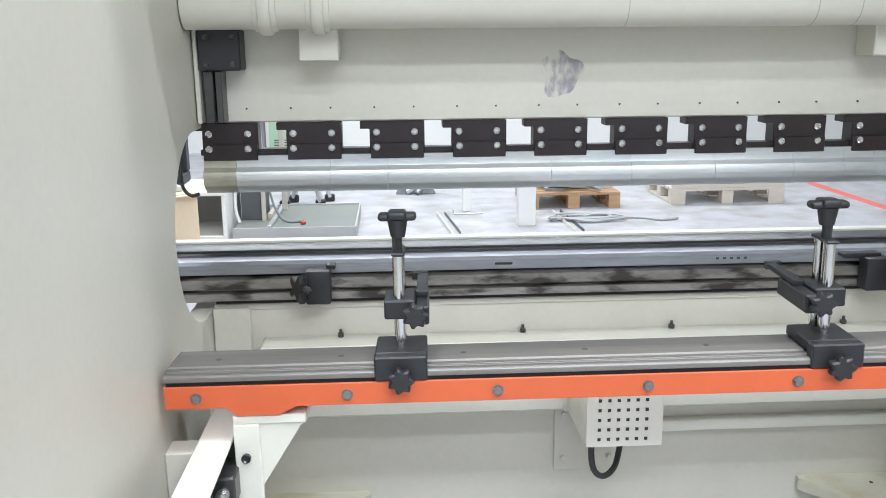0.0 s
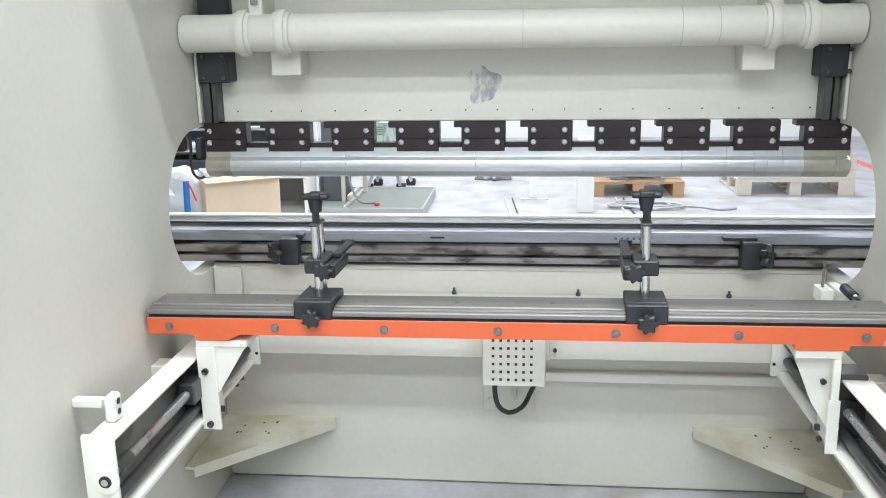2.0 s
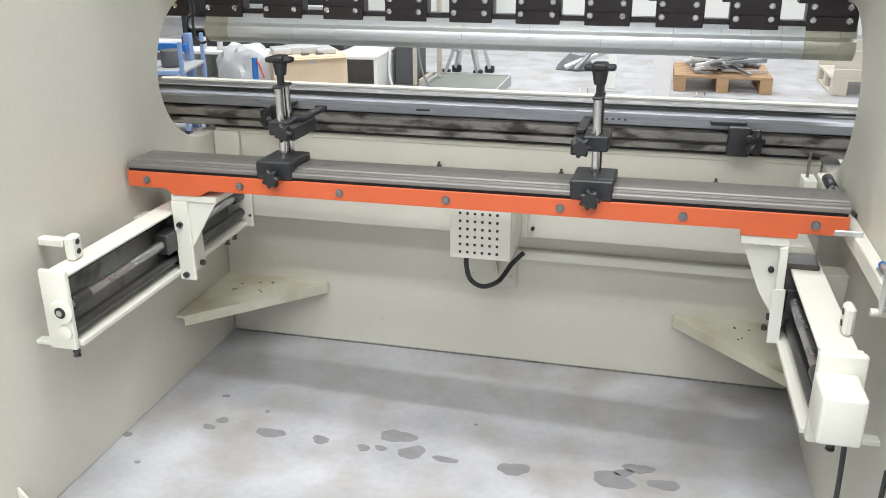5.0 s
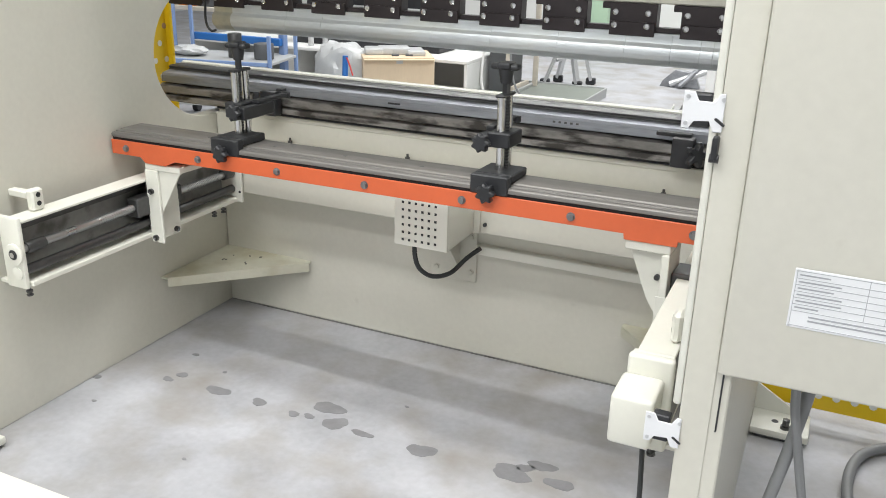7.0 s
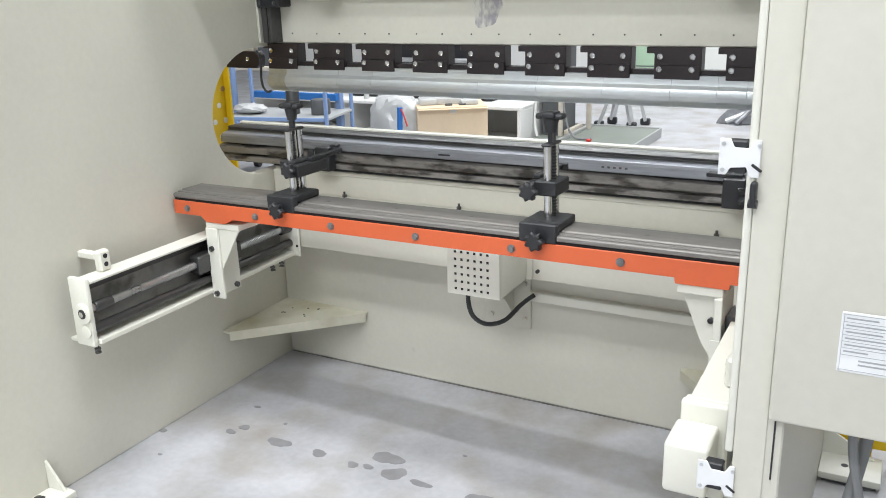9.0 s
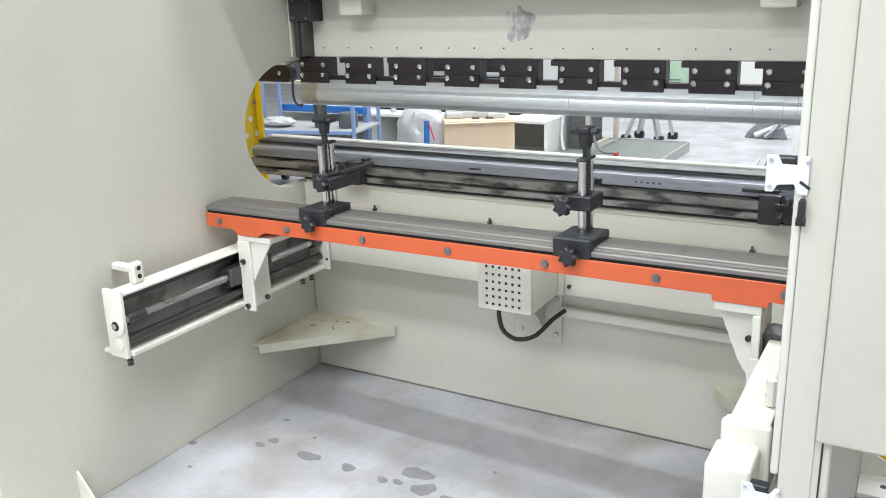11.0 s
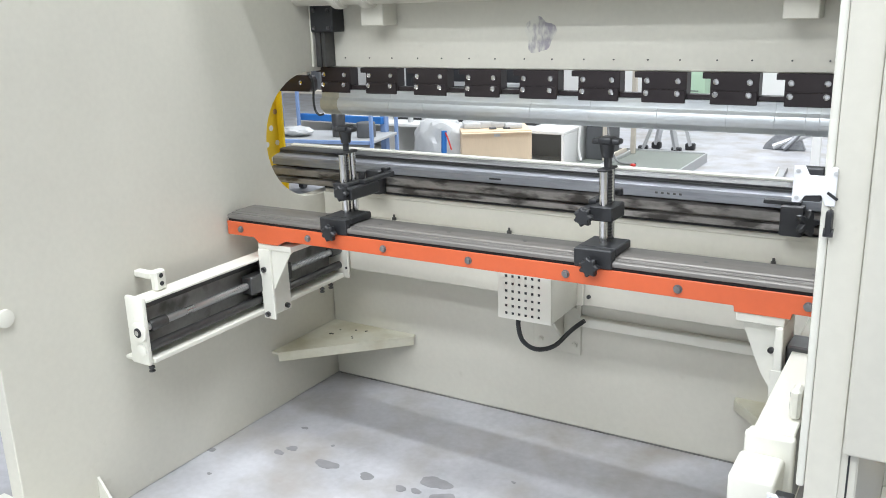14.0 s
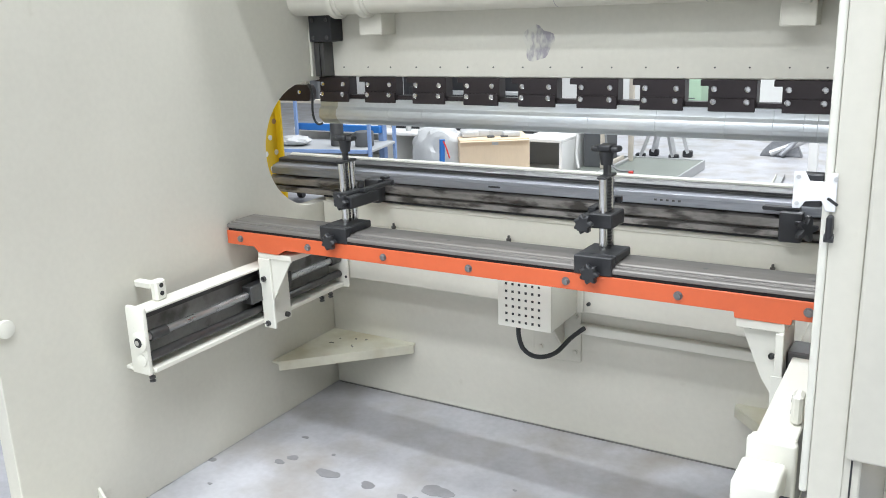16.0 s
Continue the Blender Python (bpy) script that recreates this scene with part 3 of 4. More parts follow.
            part("bracket_bolt", socketbolt(B(), (xx + (0.01 if sx < 0 else -0.018), -0.004 if sx < 0 else 0.028, zz), (0, -1, 0), 0.009 if sx < 0 else 0.007, 0.008), DARKSTEEL, br)
        g = bx(B(), *sorted((xv + (0.0 if sx < 0 else 0.012), -0.855 if sx < 0 else 0.87)), 0.03, 0.11, -0.27, -0.11, 0.004)
        part("slide_block", g, DARKSTEEL, t, "dark slide block inside the drive box")


gauge_beam()


def star_knob(bm, p, axis, r, h, lobes=7, deep=0.14):
    """A lobed clamping knob at p along axis."""
    p, a = Vector(p), Vector(axis)
    g = bmesh.new()
    n = lobes * 6
    ring = [(r * (1 - deep + deep * math.cos(lobes * 2 * math.pi * i / n))) for i in range(n)]
    levels = [(0.0, 0.82), (0.15 * h, 1.0), (0.8 * h, 1.0), (h, 0.8)]
    rows = [[g.verts.new((ring[i] * f * math.cos(2 * math.pi * i / n), ring[i] * f * math.sin(2 * math.pi * i / n), z)) for i in range(n)] for z, f in levels]
    for u, v in zip(rows, rows[1:]):
        for i in range(n):
            g.faces.new((u[i], u[(i + 1) % n], v[(i + 1) % n], v[i]))
    g.faces.new(rows[0][::-1]), g.faces.new(rows[-1])
    return join(bm, g, Matrix.Translation(p) @ a.to_track_quat("Z", "Y").to_matrix().to_4x4())


def gauge_stop(s, m):
    """A stop tower; its arm is offset towards s along x."""
    t = thing("gauge_stop", "black gauge stop tower with chromed posts and star knobs", "gauge stop", "gauge stops")
    t.matrix_basis = m
    bs = part("base", bx(B(), -0.05, 0.05, -0.012, 0.088, -0.001, 0.02, 0.003), BLACK, t)
    part("base_front", bx(B(), -0.05, 0.05, -0.038, -0.0125, -0.028, 0.02, 0.003), BLACK, bs)
    g = star_knob(B(), (0.0, -0.046, -0.02), (0, -1, 0), 0.026, 0.02)
    rod(g, (0, -0.036, -0.02), (0, -0.0465, -0.02), 0.012, 14)
    part("base_knob", g, BLACK, t, "black star knob")
    for dy in (0.03, 0.075):
        part("post", rod(B(), (0, dy, 0.02), (0, dy, 0.2), 0.0105, 18), CHROME, t, "chromed round post")
    part("screw_rod", rod(B(), (s * -0.006, 0.052, 0.02), (s * -0.006, 0.052, 0.235), 0.006, 10), DARKSTEEL, t, "dark threaded rod")
    g = B()
    for k in range(22):
        rod(g, (s * -0.006, 0.052, 0.026 + k * 0.008), (s * -0.006, 0.052, 0.03 + k * 0.008), 0.0075, 10)
    part("thread", g, BLACK, t)
    part("top_plate", bx(B(), -0.013, 0.013, 0.016, 0.09, 0.2, 0.207, 0.003), BLACK, t)
    g = rod(B(), (0, 0.052, 0.207), (0, 0.052, 0.235), 0.008, 12)
    rod(g, (0, 0.052, 0.232), (0, 0.052, 0.266), 0.014, 16, r2=0.02)
    k = part("top_knob", g, BLACK, t, "black T-shaped hand knob")
    g = B()
    bx(g, -0.037, 0.037, 0.036, 0.068, 0.264, 0.279, 0.007, 3)
    bx(g, -0.018, 0.018, 0.03, 0.074, 0.266, 0.283, 0.006, 3)
    part("knob_grip", g, BLACK, k)
    part("slider", bx(B(), -0.03, 0.03, 0.012, 0.095, 0.078, 0.115, 0.003), BLACK, t)
    g = bx(B(), *sorted((s * 0.0305, s * 0.056)), -0.008, 0.13, 0.072, 0.108, 0.003)
    bx(g, *sorted((s * 0.032, s * 0.054)), 0.06, 0.2, 0.1085, 0.12, 0.002)
    bx(g, *sorted((s * 0.02, s * 0.054)), 0.2, 0.212, 0.104, 0.122, 0.002)
    part("finger_arm", g, BLACK, t, "black finger arm")
    g = star_knob(B(), (s * 0.03, -0.012, 0.095), (0, -1, 0), 0.025, 0.02)
    part("arm_knob", g, BLACK, t, "black star knob")


gauge_stop(1, BEAM @ pose(-0.482, 0.03, 0.05 + 0.002))
gauge_stop(-1, BEAM @ pose(0.344, 0.03, 0.05 + 0.002))


def die_clamp(s, x):
    t = thing("die_clamp", "black clamp with star knob on the lower die", "clamp", "die clamps")
    part("body", bx(B(), x - 0.03, x + 0.03, -0.085, -0.0415, 0.764, 0.848, 0.005, 2), BLACK, t)
    part("hook", bx(B(), x - 0.03 + s * -0.05, x + 0.03 + s * -0.012, -0.06, -0.028, 0.8455, 0.856, 0.002), BLACK, t)
    part("knob", star_knob(B(), (x + s * 0.034, -0.086, 0.808), (s * 0.9, -0.8, 0.1), 0.038, 0.022, 5, 0.26), BLACK, t, "black star knob")


die_clamp(-1, -0.695)
die_clamp(1, 0.695)


# ---- on the bed and the frames ----
def motor_box():
    t = thing("control_box", "cream sheet metal box with a perforated front panel", "control box")
    x0, x1, y0, y1, z0, z1 = -0.087, 0.093, -0.318, -0.113, 0.478, 0.648
    part("body", bx(B(), x0, x1, y0 + 0.004, y1, z0, z1, 0.012, 3), PAINT_W, t)
    fp = part("front_panel", bx(B(), x0 + 0.002, x1 - 0.002, y0, y0 + 0.012, z0 + 0.002, z1 - 0.002, 0.004, 2), PAINT_W, t)
    for r in range(6):
        for k in range(6):
            x, z = x0 + 0.032 + k * 0.0215, z0 + 0.022 + r * 0.0235
            part("vent_hole", bx(B(), x - 0.0036, x + 0.0036, y0 - 0.0012, y0 + 0.003, z - 0.0036, z + 0.0036), BLACK, fp)
    part("mount_plate", bx(B(), -0.095, 0.11, -0.1125, -0.1005, 0.48, 0.6, 0.003), PAINT, t)
    part("base_plate", bx(B(), -0.1, 0.068, -0.02, -0.0125, 0.269, 0.4775, 0.002), PAINT, t)
    part("web", prism(B(), [(-0.0205, 0.31), (-0.0205, 0.47), (-0.2, 0.4775), (-0.1, 0.40)], "x", 0.0, 0.008), PAINT, t)
    for x, z in ((-0.075, 0.305), (0.048, 0.305), (0.048, 0.43), (-0.075, 0.43)):
        part("bolt", hexbolt(B(), (x, -0.02, z), (0, -1, 0), 0.009, 0.008), PAINT, t)
    part("side_bolt", rod(B(), (0.125, -0.1, 0.51), (0.125, -0.109, 0.51), 0.006, 10), BLACK, t)
    solid("box_cable", tube(B(), [(-0.05, -0.24, 0.476), (-0.053, -0.24, 0.43), (-0.042, -0.23, 0.378), (-0.01, -0.2, 0.345), (0.03, -0.15, 0.345), (0.06, -0.09, 0.38), (0.083, -0.06, 0.4), (0.094, -0.056, 0.409)], 0.0075, 10), RUBBER, "black rubber cable looping under the control box", "cable")


motor_box()


def cabinet():
    t = thing("electric_cabinet", "large beige steel electric cabinet beside the frame", "cabinet")
    x0, x1, y0, y1, z0, z1 = 0.967, 1.7, -1.321, -1.03, 0.785, 2.3
    part("body", bx(B(), XR + TH + 0.0005, x1 - 0.004, y0 + 0.0185, y1, z0 + 0.004, z1, 0.004, 2), PAINT, t)
    part("door", bx(B(), x0, x1, y0, y0 + 0.018, z0, z1 - 0.01, 0.006, 3), PAINT, t)
    part("gland", rod(B(), (1.075, -1.21, z0 + 0.005), (1.075, -1.21, z0 - 0.014), 0.034, 24, bevel=0.003), PAINT_W, t, "white cable gland")
    part("gland", rod(B(), (1.1, -1.18, z0 + 0.005), (1.1, -1.18, z0 - 0.012), 0.02, 24, bevel=0.003), GREY, t, "grey conduit gland")
    lab = part("rating_plate", bx(B(), -0.064, 0.064, -0.0015, 0.0, -0.037, 0.037, 0.001), PAPER, t, "white printed table plate")
    lab.matrix_basis = pose(1.115, y0 - 0.0006, 0.924) @ Matrix.Diagonal((1.07, 1.0, 1.16, 1.0))
    rnd = random.Random(3)
    g = B()
    for z in (0.034, 0.025, 0.017, 0.009, 0.001, -0.007, -0.0155, -0.034):
        bx(g, -0.061, 0.061, -0.0021, -0.0013, z - 0.0003, z + 0.0003)
    for x, lo_, hi_ in ((-0.061, -0.034, 0.034), (0.061, -0.034, 0.034), (0.022, -0.0155, 0.034), (0.046, -0.0155, 0.034)):
        bx(g, x - 0.0003, x + 0.0003, -0.0021, -0.0013, lo_, hi_)
    tagged(part("table_ruling", g, INK, lab), kind="stuff")
    g = B()
    for z in (0.0295, 0.021, 0.013, 0.005, -0.003, -0.011):
        bx(g, -0.058, -0.058 + rnd.uniform(0.025, 0.07), -0.0021, -0.0013, z - 0.0009, z + 0.0009)
        bx(g, 0.051, 0.056, -0.0021, -0.0013, z - 0.0009, z + 0.0009)
    for z in (-0.021, -0.026):
        bx(g, -0.04, 0.05, -0.0021, -0.0013, z - 0.001, z + 0.001)
    tagged(part("small_print", g, INK, lab), kind="stuff")
    for x in (-0.061, 0.061):
        for z in (-0.034, 0.034):
            part("rivet", rod(B(), (x, -0.0015, z), (x, -0.003, z), 0.0016, 8), ALU, lab)
    solid("power_cable", tube(B(), [(1.075, -1.21, 0.772), (1.08, -1.21, 0.7), (1.1, -1.2, 0.6), (1.13, -1.18, 0.45), (1.16, -1.15, 0.25), (1.2, -1.1, 0.06), (1.28, -1.05, 0.014), (1.5, -1.05, 0.014)], 0.0075, 10), GCABLE, "dark grey power cable hanging from the cabinet", "cable")
    solid("conduit", tube(B(), [(1.1, -1.18, 0.774), (1.094, -1.18, 0.7), (1.08, -1.19, 0.6), (1.056, -1.21, 0.45), (1.046, -1.21, 0.25), (1.06, -1.18, 0.08), (1.13, -1.13, 0.018), (1.3, -1.15, 0.016)], 0.01, 12), GCABLE, "grey ribbed conduit hanging from the cabinet", "conduit")
    solid("floor_hose", tube(B(), [(1.9, 0.12, 0.02), (1.6, 0.03, 0.02), (1.4, -0.02, 0.02), (1.3, -0.1, 0.02), (1.26, -0.24, 0.02), (1.27, -0.42, 0.02), (1.36, -0.62, 0.02), (1.6, -0.8, 0.02)], 0.015, 12), GCABLE, "thick grey hose curving over the floor", "hose")


cabinet()


def end_plate(z, y):
    t = thing("bracket_plate", "white notched sheet metal plate on the frame edge", "bracket plate", "bracket plates")
    x0, x1, h = 0.872, 0.926, 0.026
    pts = [(x0, z + h), (x0 + 0.014, z + h), (x0 + 0.02, z + h - 0.012), (x0 + 0.04, z + h - 0.012), (x0 + 0.047, z + h), (x1, z + h), (x1, z - h), (x0 + 0.042, z - h), (x0 + 0.036, z - h + 0.014), (x0 + 0.016, z - h + 0.012), (x0 + 0.01, z - h + 0.002), (x0, z - h + 0.002)]
    p = part("plate", prism(B(), pts, "y", y - 0.003, y, 0.0008), PAPER, t)
    part("backing", bx(B(), x0 + 0.01, 0.9085, y + 0.0005, y + 0.02, z - h + 0.004, z + h - 0.003, 0.002), BLACK, t)
    for dx, dz in ((0.006, h - 0.007), (0.006, -h + 0.009), (0.052, h - 0.008)):
        part("rivet", rod(B(), (x0 + dx, y - 0.003, z + dz), (x0 + dx, y - 0.0045, z + dz), 0.003, 10), ALU, p)
    part("slot_mark", bx(B(), -0.008, 0.008, -0.001, 0.001, -0.002, 0.002, 0.0008), BLACK, p).matrix_basis = pose(x0 + 0.05, y - 0.0035, z - h + 0.014, 0, 35, 0)


end_plate(1.158, -1.3045)
end_plate(0.665, -1.3045)
hd = thing("latch_handle", "small black latch handle on the frame", "handle")
part("grip", bx(B(), 0.917, 0.926, -1.322, -1.3045, 1.096, 1.129, 0.004, 2), BLACK, hd)
part("pivot", rod(B(), (0.9155, -1.314, 1.098), (0.9275, -1.314, 1.098), 0.006, 14), BLACK, hd)


def frame_duct():
    t = thing("cable_duct", "cream cable duct along the inside of the frame", "cable duct")
    part("duct", bx(B(), 0.906, XR - 0.001, -1.24, -0.1, 0.70, 0.738, 0.002), PAINT_W, t)
    block("end_bracket", PAINT_W, t, 0.86, 0.894, -0.2, -0.13, 0.70, 0.74, 0.002)
    part("limit_rod", rod(B(), (0.872, -0.165, 0.7405), (0.872, -0.165, 0.81), 0.004, 8), OILY, t)
    part("connector", rod(B(), (0.912, -0.22, 0.755), (0.912, -0.3, 0.752), 0.014, 16, bevel=0.002), BLACK, t)
    part("connector_nut", rod(B(), (0.912, -0.3, 0.752), (0.912, -0.32, 0.752), 0.011, 8), CHROME, t)
    solid("sensor_cable", tube(B(), [(0.912, -0.32, 0.752), (0.918, -0.36, 0.748), (0.925, -0.42, 0.7445), (0.934, -0.5, 0.7445)], 0.005, 8), RUBBER, "thin black sensor cable lying on the duct", "cable")
    p = thing("limit_switch", "black and orange limit switch on the cable duct", "switch")
    part("body", bx(B(), 0.908, 0.93, -0.96, -0.93, 0.7385, 0.775, 0.004, 2), BLACK, p)
    part("cap", bx(B(), 0.909, 0.929, -0.972, -0.9605, 0.747, 0.774, 0.003, 2), PLUG_O, p, "orange plastic cap")
    part("terminal", bx(B(), 0.91, 0.926, -0.929, -0.91, 0.7385, 0.758, 0.003), ALU, p)
    part("blade", bx(B(), 0.898, 0.901, -0.96, -0.93, 0.70, 0.80, 0.001), ALU, p)
    part("blade_foot", bx(B(), 0.9012, 0.9058, -0.955, -0.935, 0.705, 0.715, 0.001), ALU, p)
    q = thing("air_fitting", "blue and metal air fitting on the cable duct", "fitting")
    part("ring", rod(B(), (0.918, -0.83, 0.752), (0.918, -0.838, 0.752), 0.0075, 14), PLUG_B, q)
    part("nipple", rod(B(), (0.918, -0.838, 0.752), (0.918, -0.87, 0.752), 0.0065, 8), ALU, q)
    part("holder", bx(B(), 0.91, 0.926, -0.87, -0.825, 0.7385, 0.745, 0.001), ALU, q)
    r = thing("stop_pin", "cream round stop pin on the frame", "pin")
    part("pin", rod(B(), (XR - 0.001, -0.93, 0.69), (0.886, -0.93, 0.69), 0.008, 12), PAINT_W, r)


frame_duct()


def frame_foot(name_label, x0, x1, y0, y1):
    t = part("foot", bx(B(), x0, x1, y0, y1, 0.012, 0.034, 0.004, 2), PAINT_W, press_frame, name_label)
    part("pad", bx(B(), x0 + 0.01, x1 - 0.01, y0 + 0.01, y1 - 0.01, 0.0005, 0.0115, 0.001), DGREY, t)
    ym = y1 - 0.015
    part("rib", prism(B(), [(x0, 0.0345), (x1 - 0.02, 0.0345), (x0, 0.12)], "y", ym - 0.008, ym), PAINT_W, t)
    xm = (x0 + x1) / 2 + 0.015
    part("anchor_bolt", hexbolt(B(), (xm, y0 + 0.03, 0.034), (0, 0, 1), 0.011, 0.03), DARKSTEEL, t, "dark anchor bolt")
    part("bolt_hole", rod(B(), (xm - 0.03, y0 + 0.06, 0.0335), (xm - 0.03, y0 + 0.06, 0.0345), 0.01, 14), BLACK, t)


frame_foot("cream foot plate with anchor bolt on the floor", XL + 0.001, -0.875, -1.25, -1.12)
frame_foot("cream foot plate beside the frame on the floor", XR + TH + 0.001, 1.15, -0.12, 0.02)
solid("frame_button", rod(B(), (XL + 0.0005, -1.333, 0.672), (XL + 0.012, -1.333, 0.672), 0.024, 24, bevel=0.003), PAINT_W, "white round cover on the side frame", "cover")
for pts, r, nm in (([(0.84, -1.1, 0.515), (0.845, -1.095, 0.4), (0.85, -1.08, 0.2), (0.86, -1.05, 0.03), (0.88, -0.9, 0.012)], 0.005, "black motor cable hanging to the floor"),
                   ([(0.92, -1.1, 0.45), (0.918, -1.1, 0.3), (0.905, -1.12, 0.12), (0.88, -1.2, 0.012)], 0.005, "black cable hanging beside the motor")):
    solid("motor_cable", tube(B(), pts, r, 10), RUBBER, nm, "cable")


fp = thing("floor_plate", "white painted steel plate lying on the floor", "plate")
part("sheet", bx(B(), -1.3, 0.1, -1.75, -1.228, 0.006, 0.02, 0.003), PAINT_W, fp)
part("base_strip", bx(B(), -1.28, 0.08, -1.73, -1.25, 0.0005, 0.0055), DGREY, fp)


def yellow_guards():
    t = thing("side_guard", "yellow perforated side guard beyond the throat", "guard", "side guards")
    part("panel", bx(B(), -1.301, -1.295, -0.5, 0.12, 0.6, 1.3, 0.002), YELLOW, t)
    part("flange", bx(B(), -1.301, -1.27, 0.1205, 0.133, 0.6, 1.3, 0.002), YELLOW, t)
    for k in range(9):
        for j in range(7):
            part("hole", rod(B(), (-1.2955, -0.28 + j * 0.06 + (k % 2) * 0.03, 0.70 + k * 0.062), (-1.293, -0.28 + j * 0.06 + (k % 2) * 0.03, 0.70 + k * 0.062), 0.011, 14), WHITE if k < 5 else WOOD, t)
    part("leg", bx(B(), -1.301, -1.261, 0.08, 0.12, 0.0, 0.599, 0.002), YELLOW, t)
    u = thing("guard_bar", "low yellow guard bar with round holes", "guard")
    part("bar", bx(B(), XR + TH + 0.002, 1.42, 0.05, 0.056, 0.045, 0.115, 0.002), YELLOW, u)
    part("bar", bx(B(), 1.425, 1.5, 0.046, 0.056, 0.045, 0.118, 0.002), YELLOW, u)
    for k in range(5):
        part("hole", rod(B(), (1.16 + k * 0.05, 0.049, 0.092), (1.16 + k * 0.05, 0.051, 0.092), 0.011, 14), WHITE, u)
    for x in (1.1, 1.46):
        part("leg", bx(B(), x, x + 0.02, 0.057, 0.075, 0.0, 0.1, 0.001), YELLOW, u)


yellow_guards()


def stains():
    rnd = random.Random(21)
    spots = [(-0.958, -0.715, 0.018, 0.012), (-0.743, -0.623, 0.02, 0.012), (-0.72, -0.582, 0.022, 0.013), (-0.553, -0.611, 0.04, 0.024), (-0.398, -0.61, 0.026, 0.018), (-0.187, -0.543, 0.048, 0.032), (-0.126, -0.61, 0.036, 0.032), (-0.265, -0.62, 0.02, 0.014), (-0.217, -0.61, 0.018, 0.012), (-0.028, -0.622, 0.034, 0.014), (0.164, -0.622, 0.04, 0.03), (0.428, -0.61, 0.056, 0.034), (0.494, -0.542, 0.038, 0.022), (0.561, -0.6, 0.038, 0.024), (0.455, -0.57, 0.026, 0.016), (-0.61, -0.505, 0.008, 0.006), (-0.774, -0.45, 0.012, 0.008), (-0.85, -0.83, 0.008, 0.006), (-0.4, -0.95, 0.007, 0.005), (0.02, -0.43, 0.007, 0.005)]
    for x, y, a, b in spots:
        ph = [rnd.uniform(0, 6.28) for _ in range(3)]
        pts = []
        for k in range(28):
            u = 2 * math.pi * k / 28
            f = 1 + 0.14 * math.sin(2 * u + ph[0]) + 0.1 * math.sin(3 * u + ph[1]) + 0.05 * math.sin(7 * u + ph[2])
            pts.append((x + a * f * math.cos(u), y + b * f * math.sin(u)))
        solid("oil_stain", prism(B(), pts, "z", -0.004, 0.0012), OIL, "dark grey oil stain on the concrete floor", "stain", "oil stains", "structure")


stains()


# ---- beyond the press ----
def carton():
    t = thing("cardboard_box", "large brown cardboard box, open, on the floor", "box")
    t.matrix_basis = pose(-2.2, 3.74, 0, 0, 0, 33)
    part("carton", bx(B(), -0.28, 0.28, -0.25, 0.2, 0.0, 0.43, 0.004), CARD, t)
    part("flap", bx(B(), -0.275, 0.275, -0.30, -0.2505, 0.415, 0.421, 0.001), CARD, t)
    part("tape", bx(B(), -0.02, 0.03, -0.253, -0.2505, 0.385, 0.414), BAG, t)
    rnd = random.Random(5)
    for k in range(4):
        x = -0.25 + 0.11 * k
        part("wrap", bx(B(), x, x + 0.14, -0.12 + rnd.uniform(-0.05, 0.05), 0.1, 0.4305, 0.455 + rnd.uniform(0, 0.03), 0.012, 2), BAG, t, "crumpled white wrapping")
    for k, x in enumerate((-0.05, 0.06)):
        part("dark_scrap", bx(B(), x, x + 0.06, -0.17, -0.135, 0.4305, 0.447, 0.005), DGREY, t, "dark scrap on the wrapping")


def bag(x, y, sx, sy, h, label):
    g = bmesh.new()
    bmesh.ops.create_icosphere(g, subdivisions=4, radius=1)
    for v in g.verts:
        p = v.co.copy()
        n = noise.noise(p * 2.2 + Vector((x, y, 0))) * 0.18 + noise.noise(p * 6) * 0.07
        v.co = Vector((x + p.x * sx * (1 + n), y + p.y * sy * (1 + n), max(0.0, h * (0.5 + 0.5 * math.copysign(abs(p.z) ** 0.6, p.z)) * (1 + n * 0.5))))
    return solid("plastic_bag", g, BAG, label, "bag")


carton()
bag(-2.6, 3.6, 0.26, 0.2, 0.5, "large translucent white plastic bag on the floor")
bt = thing("blue_tube", "bright blue tube leaning on the plastic bag", "tube")
part("tube", rod(B(), (-2.39, 3.24, 0.0), (-2.39, 3.27, 0.45), 0.022, 16), BLUE, bt)
part("red_cord", tube(B(), [(-2.37, 3.255, 0.44), (-2.34, 3.25, 0.38), (-2.31, 3.24, 0.31)], 0.006, 6), PRED, bt, "thin red cord")


def step_ladder():
    t = thing("step_ladder", "aluminium step ladder with black rubber feet", "ladder")
    for x, y, tx in ((-1.47, 5.4, -1.26), (-1.42, 5.66, -1.3), (-1.16, 5.42, -1.3), (-1.1, 5.68, -1.26)):
        dd = Vector((tx, y + (5.54 - y) * 0.3, 0.62)) - Vector((x, y, 0.04))
        part("leg", prism(B(), [(-0.034, -0.016), (0.034, -0.016), (0.034, 0.016), (-0.034, 0.016)], "z", 0, dd.length, 0.003), ALU, t).matrix_basis = Matrix.Translation((x, y, 0.04)) @ dd.to_track_quat("Z", "Y").to_matrix().to_4x4()
        part("rubber_foot", bx(B(), x - 0.045, x + 0.045, y - 0.03, y + 0.03, 0.0, 0.065, 0.01), BLACK, t)
    part("platform", bx(B(), -1.36, -1.2, 5.43, 5.65, 0.6, 0.64, 0.004), ALU, t)
    for z, x in ((0.22, -1.4), (0.42, -1.33)):
        part("step", bx(B(), x - 0.035, x + 0.035, 5.46, 5.62, z, z + 0.025, 0.003), ALU, t)


step_ladder()


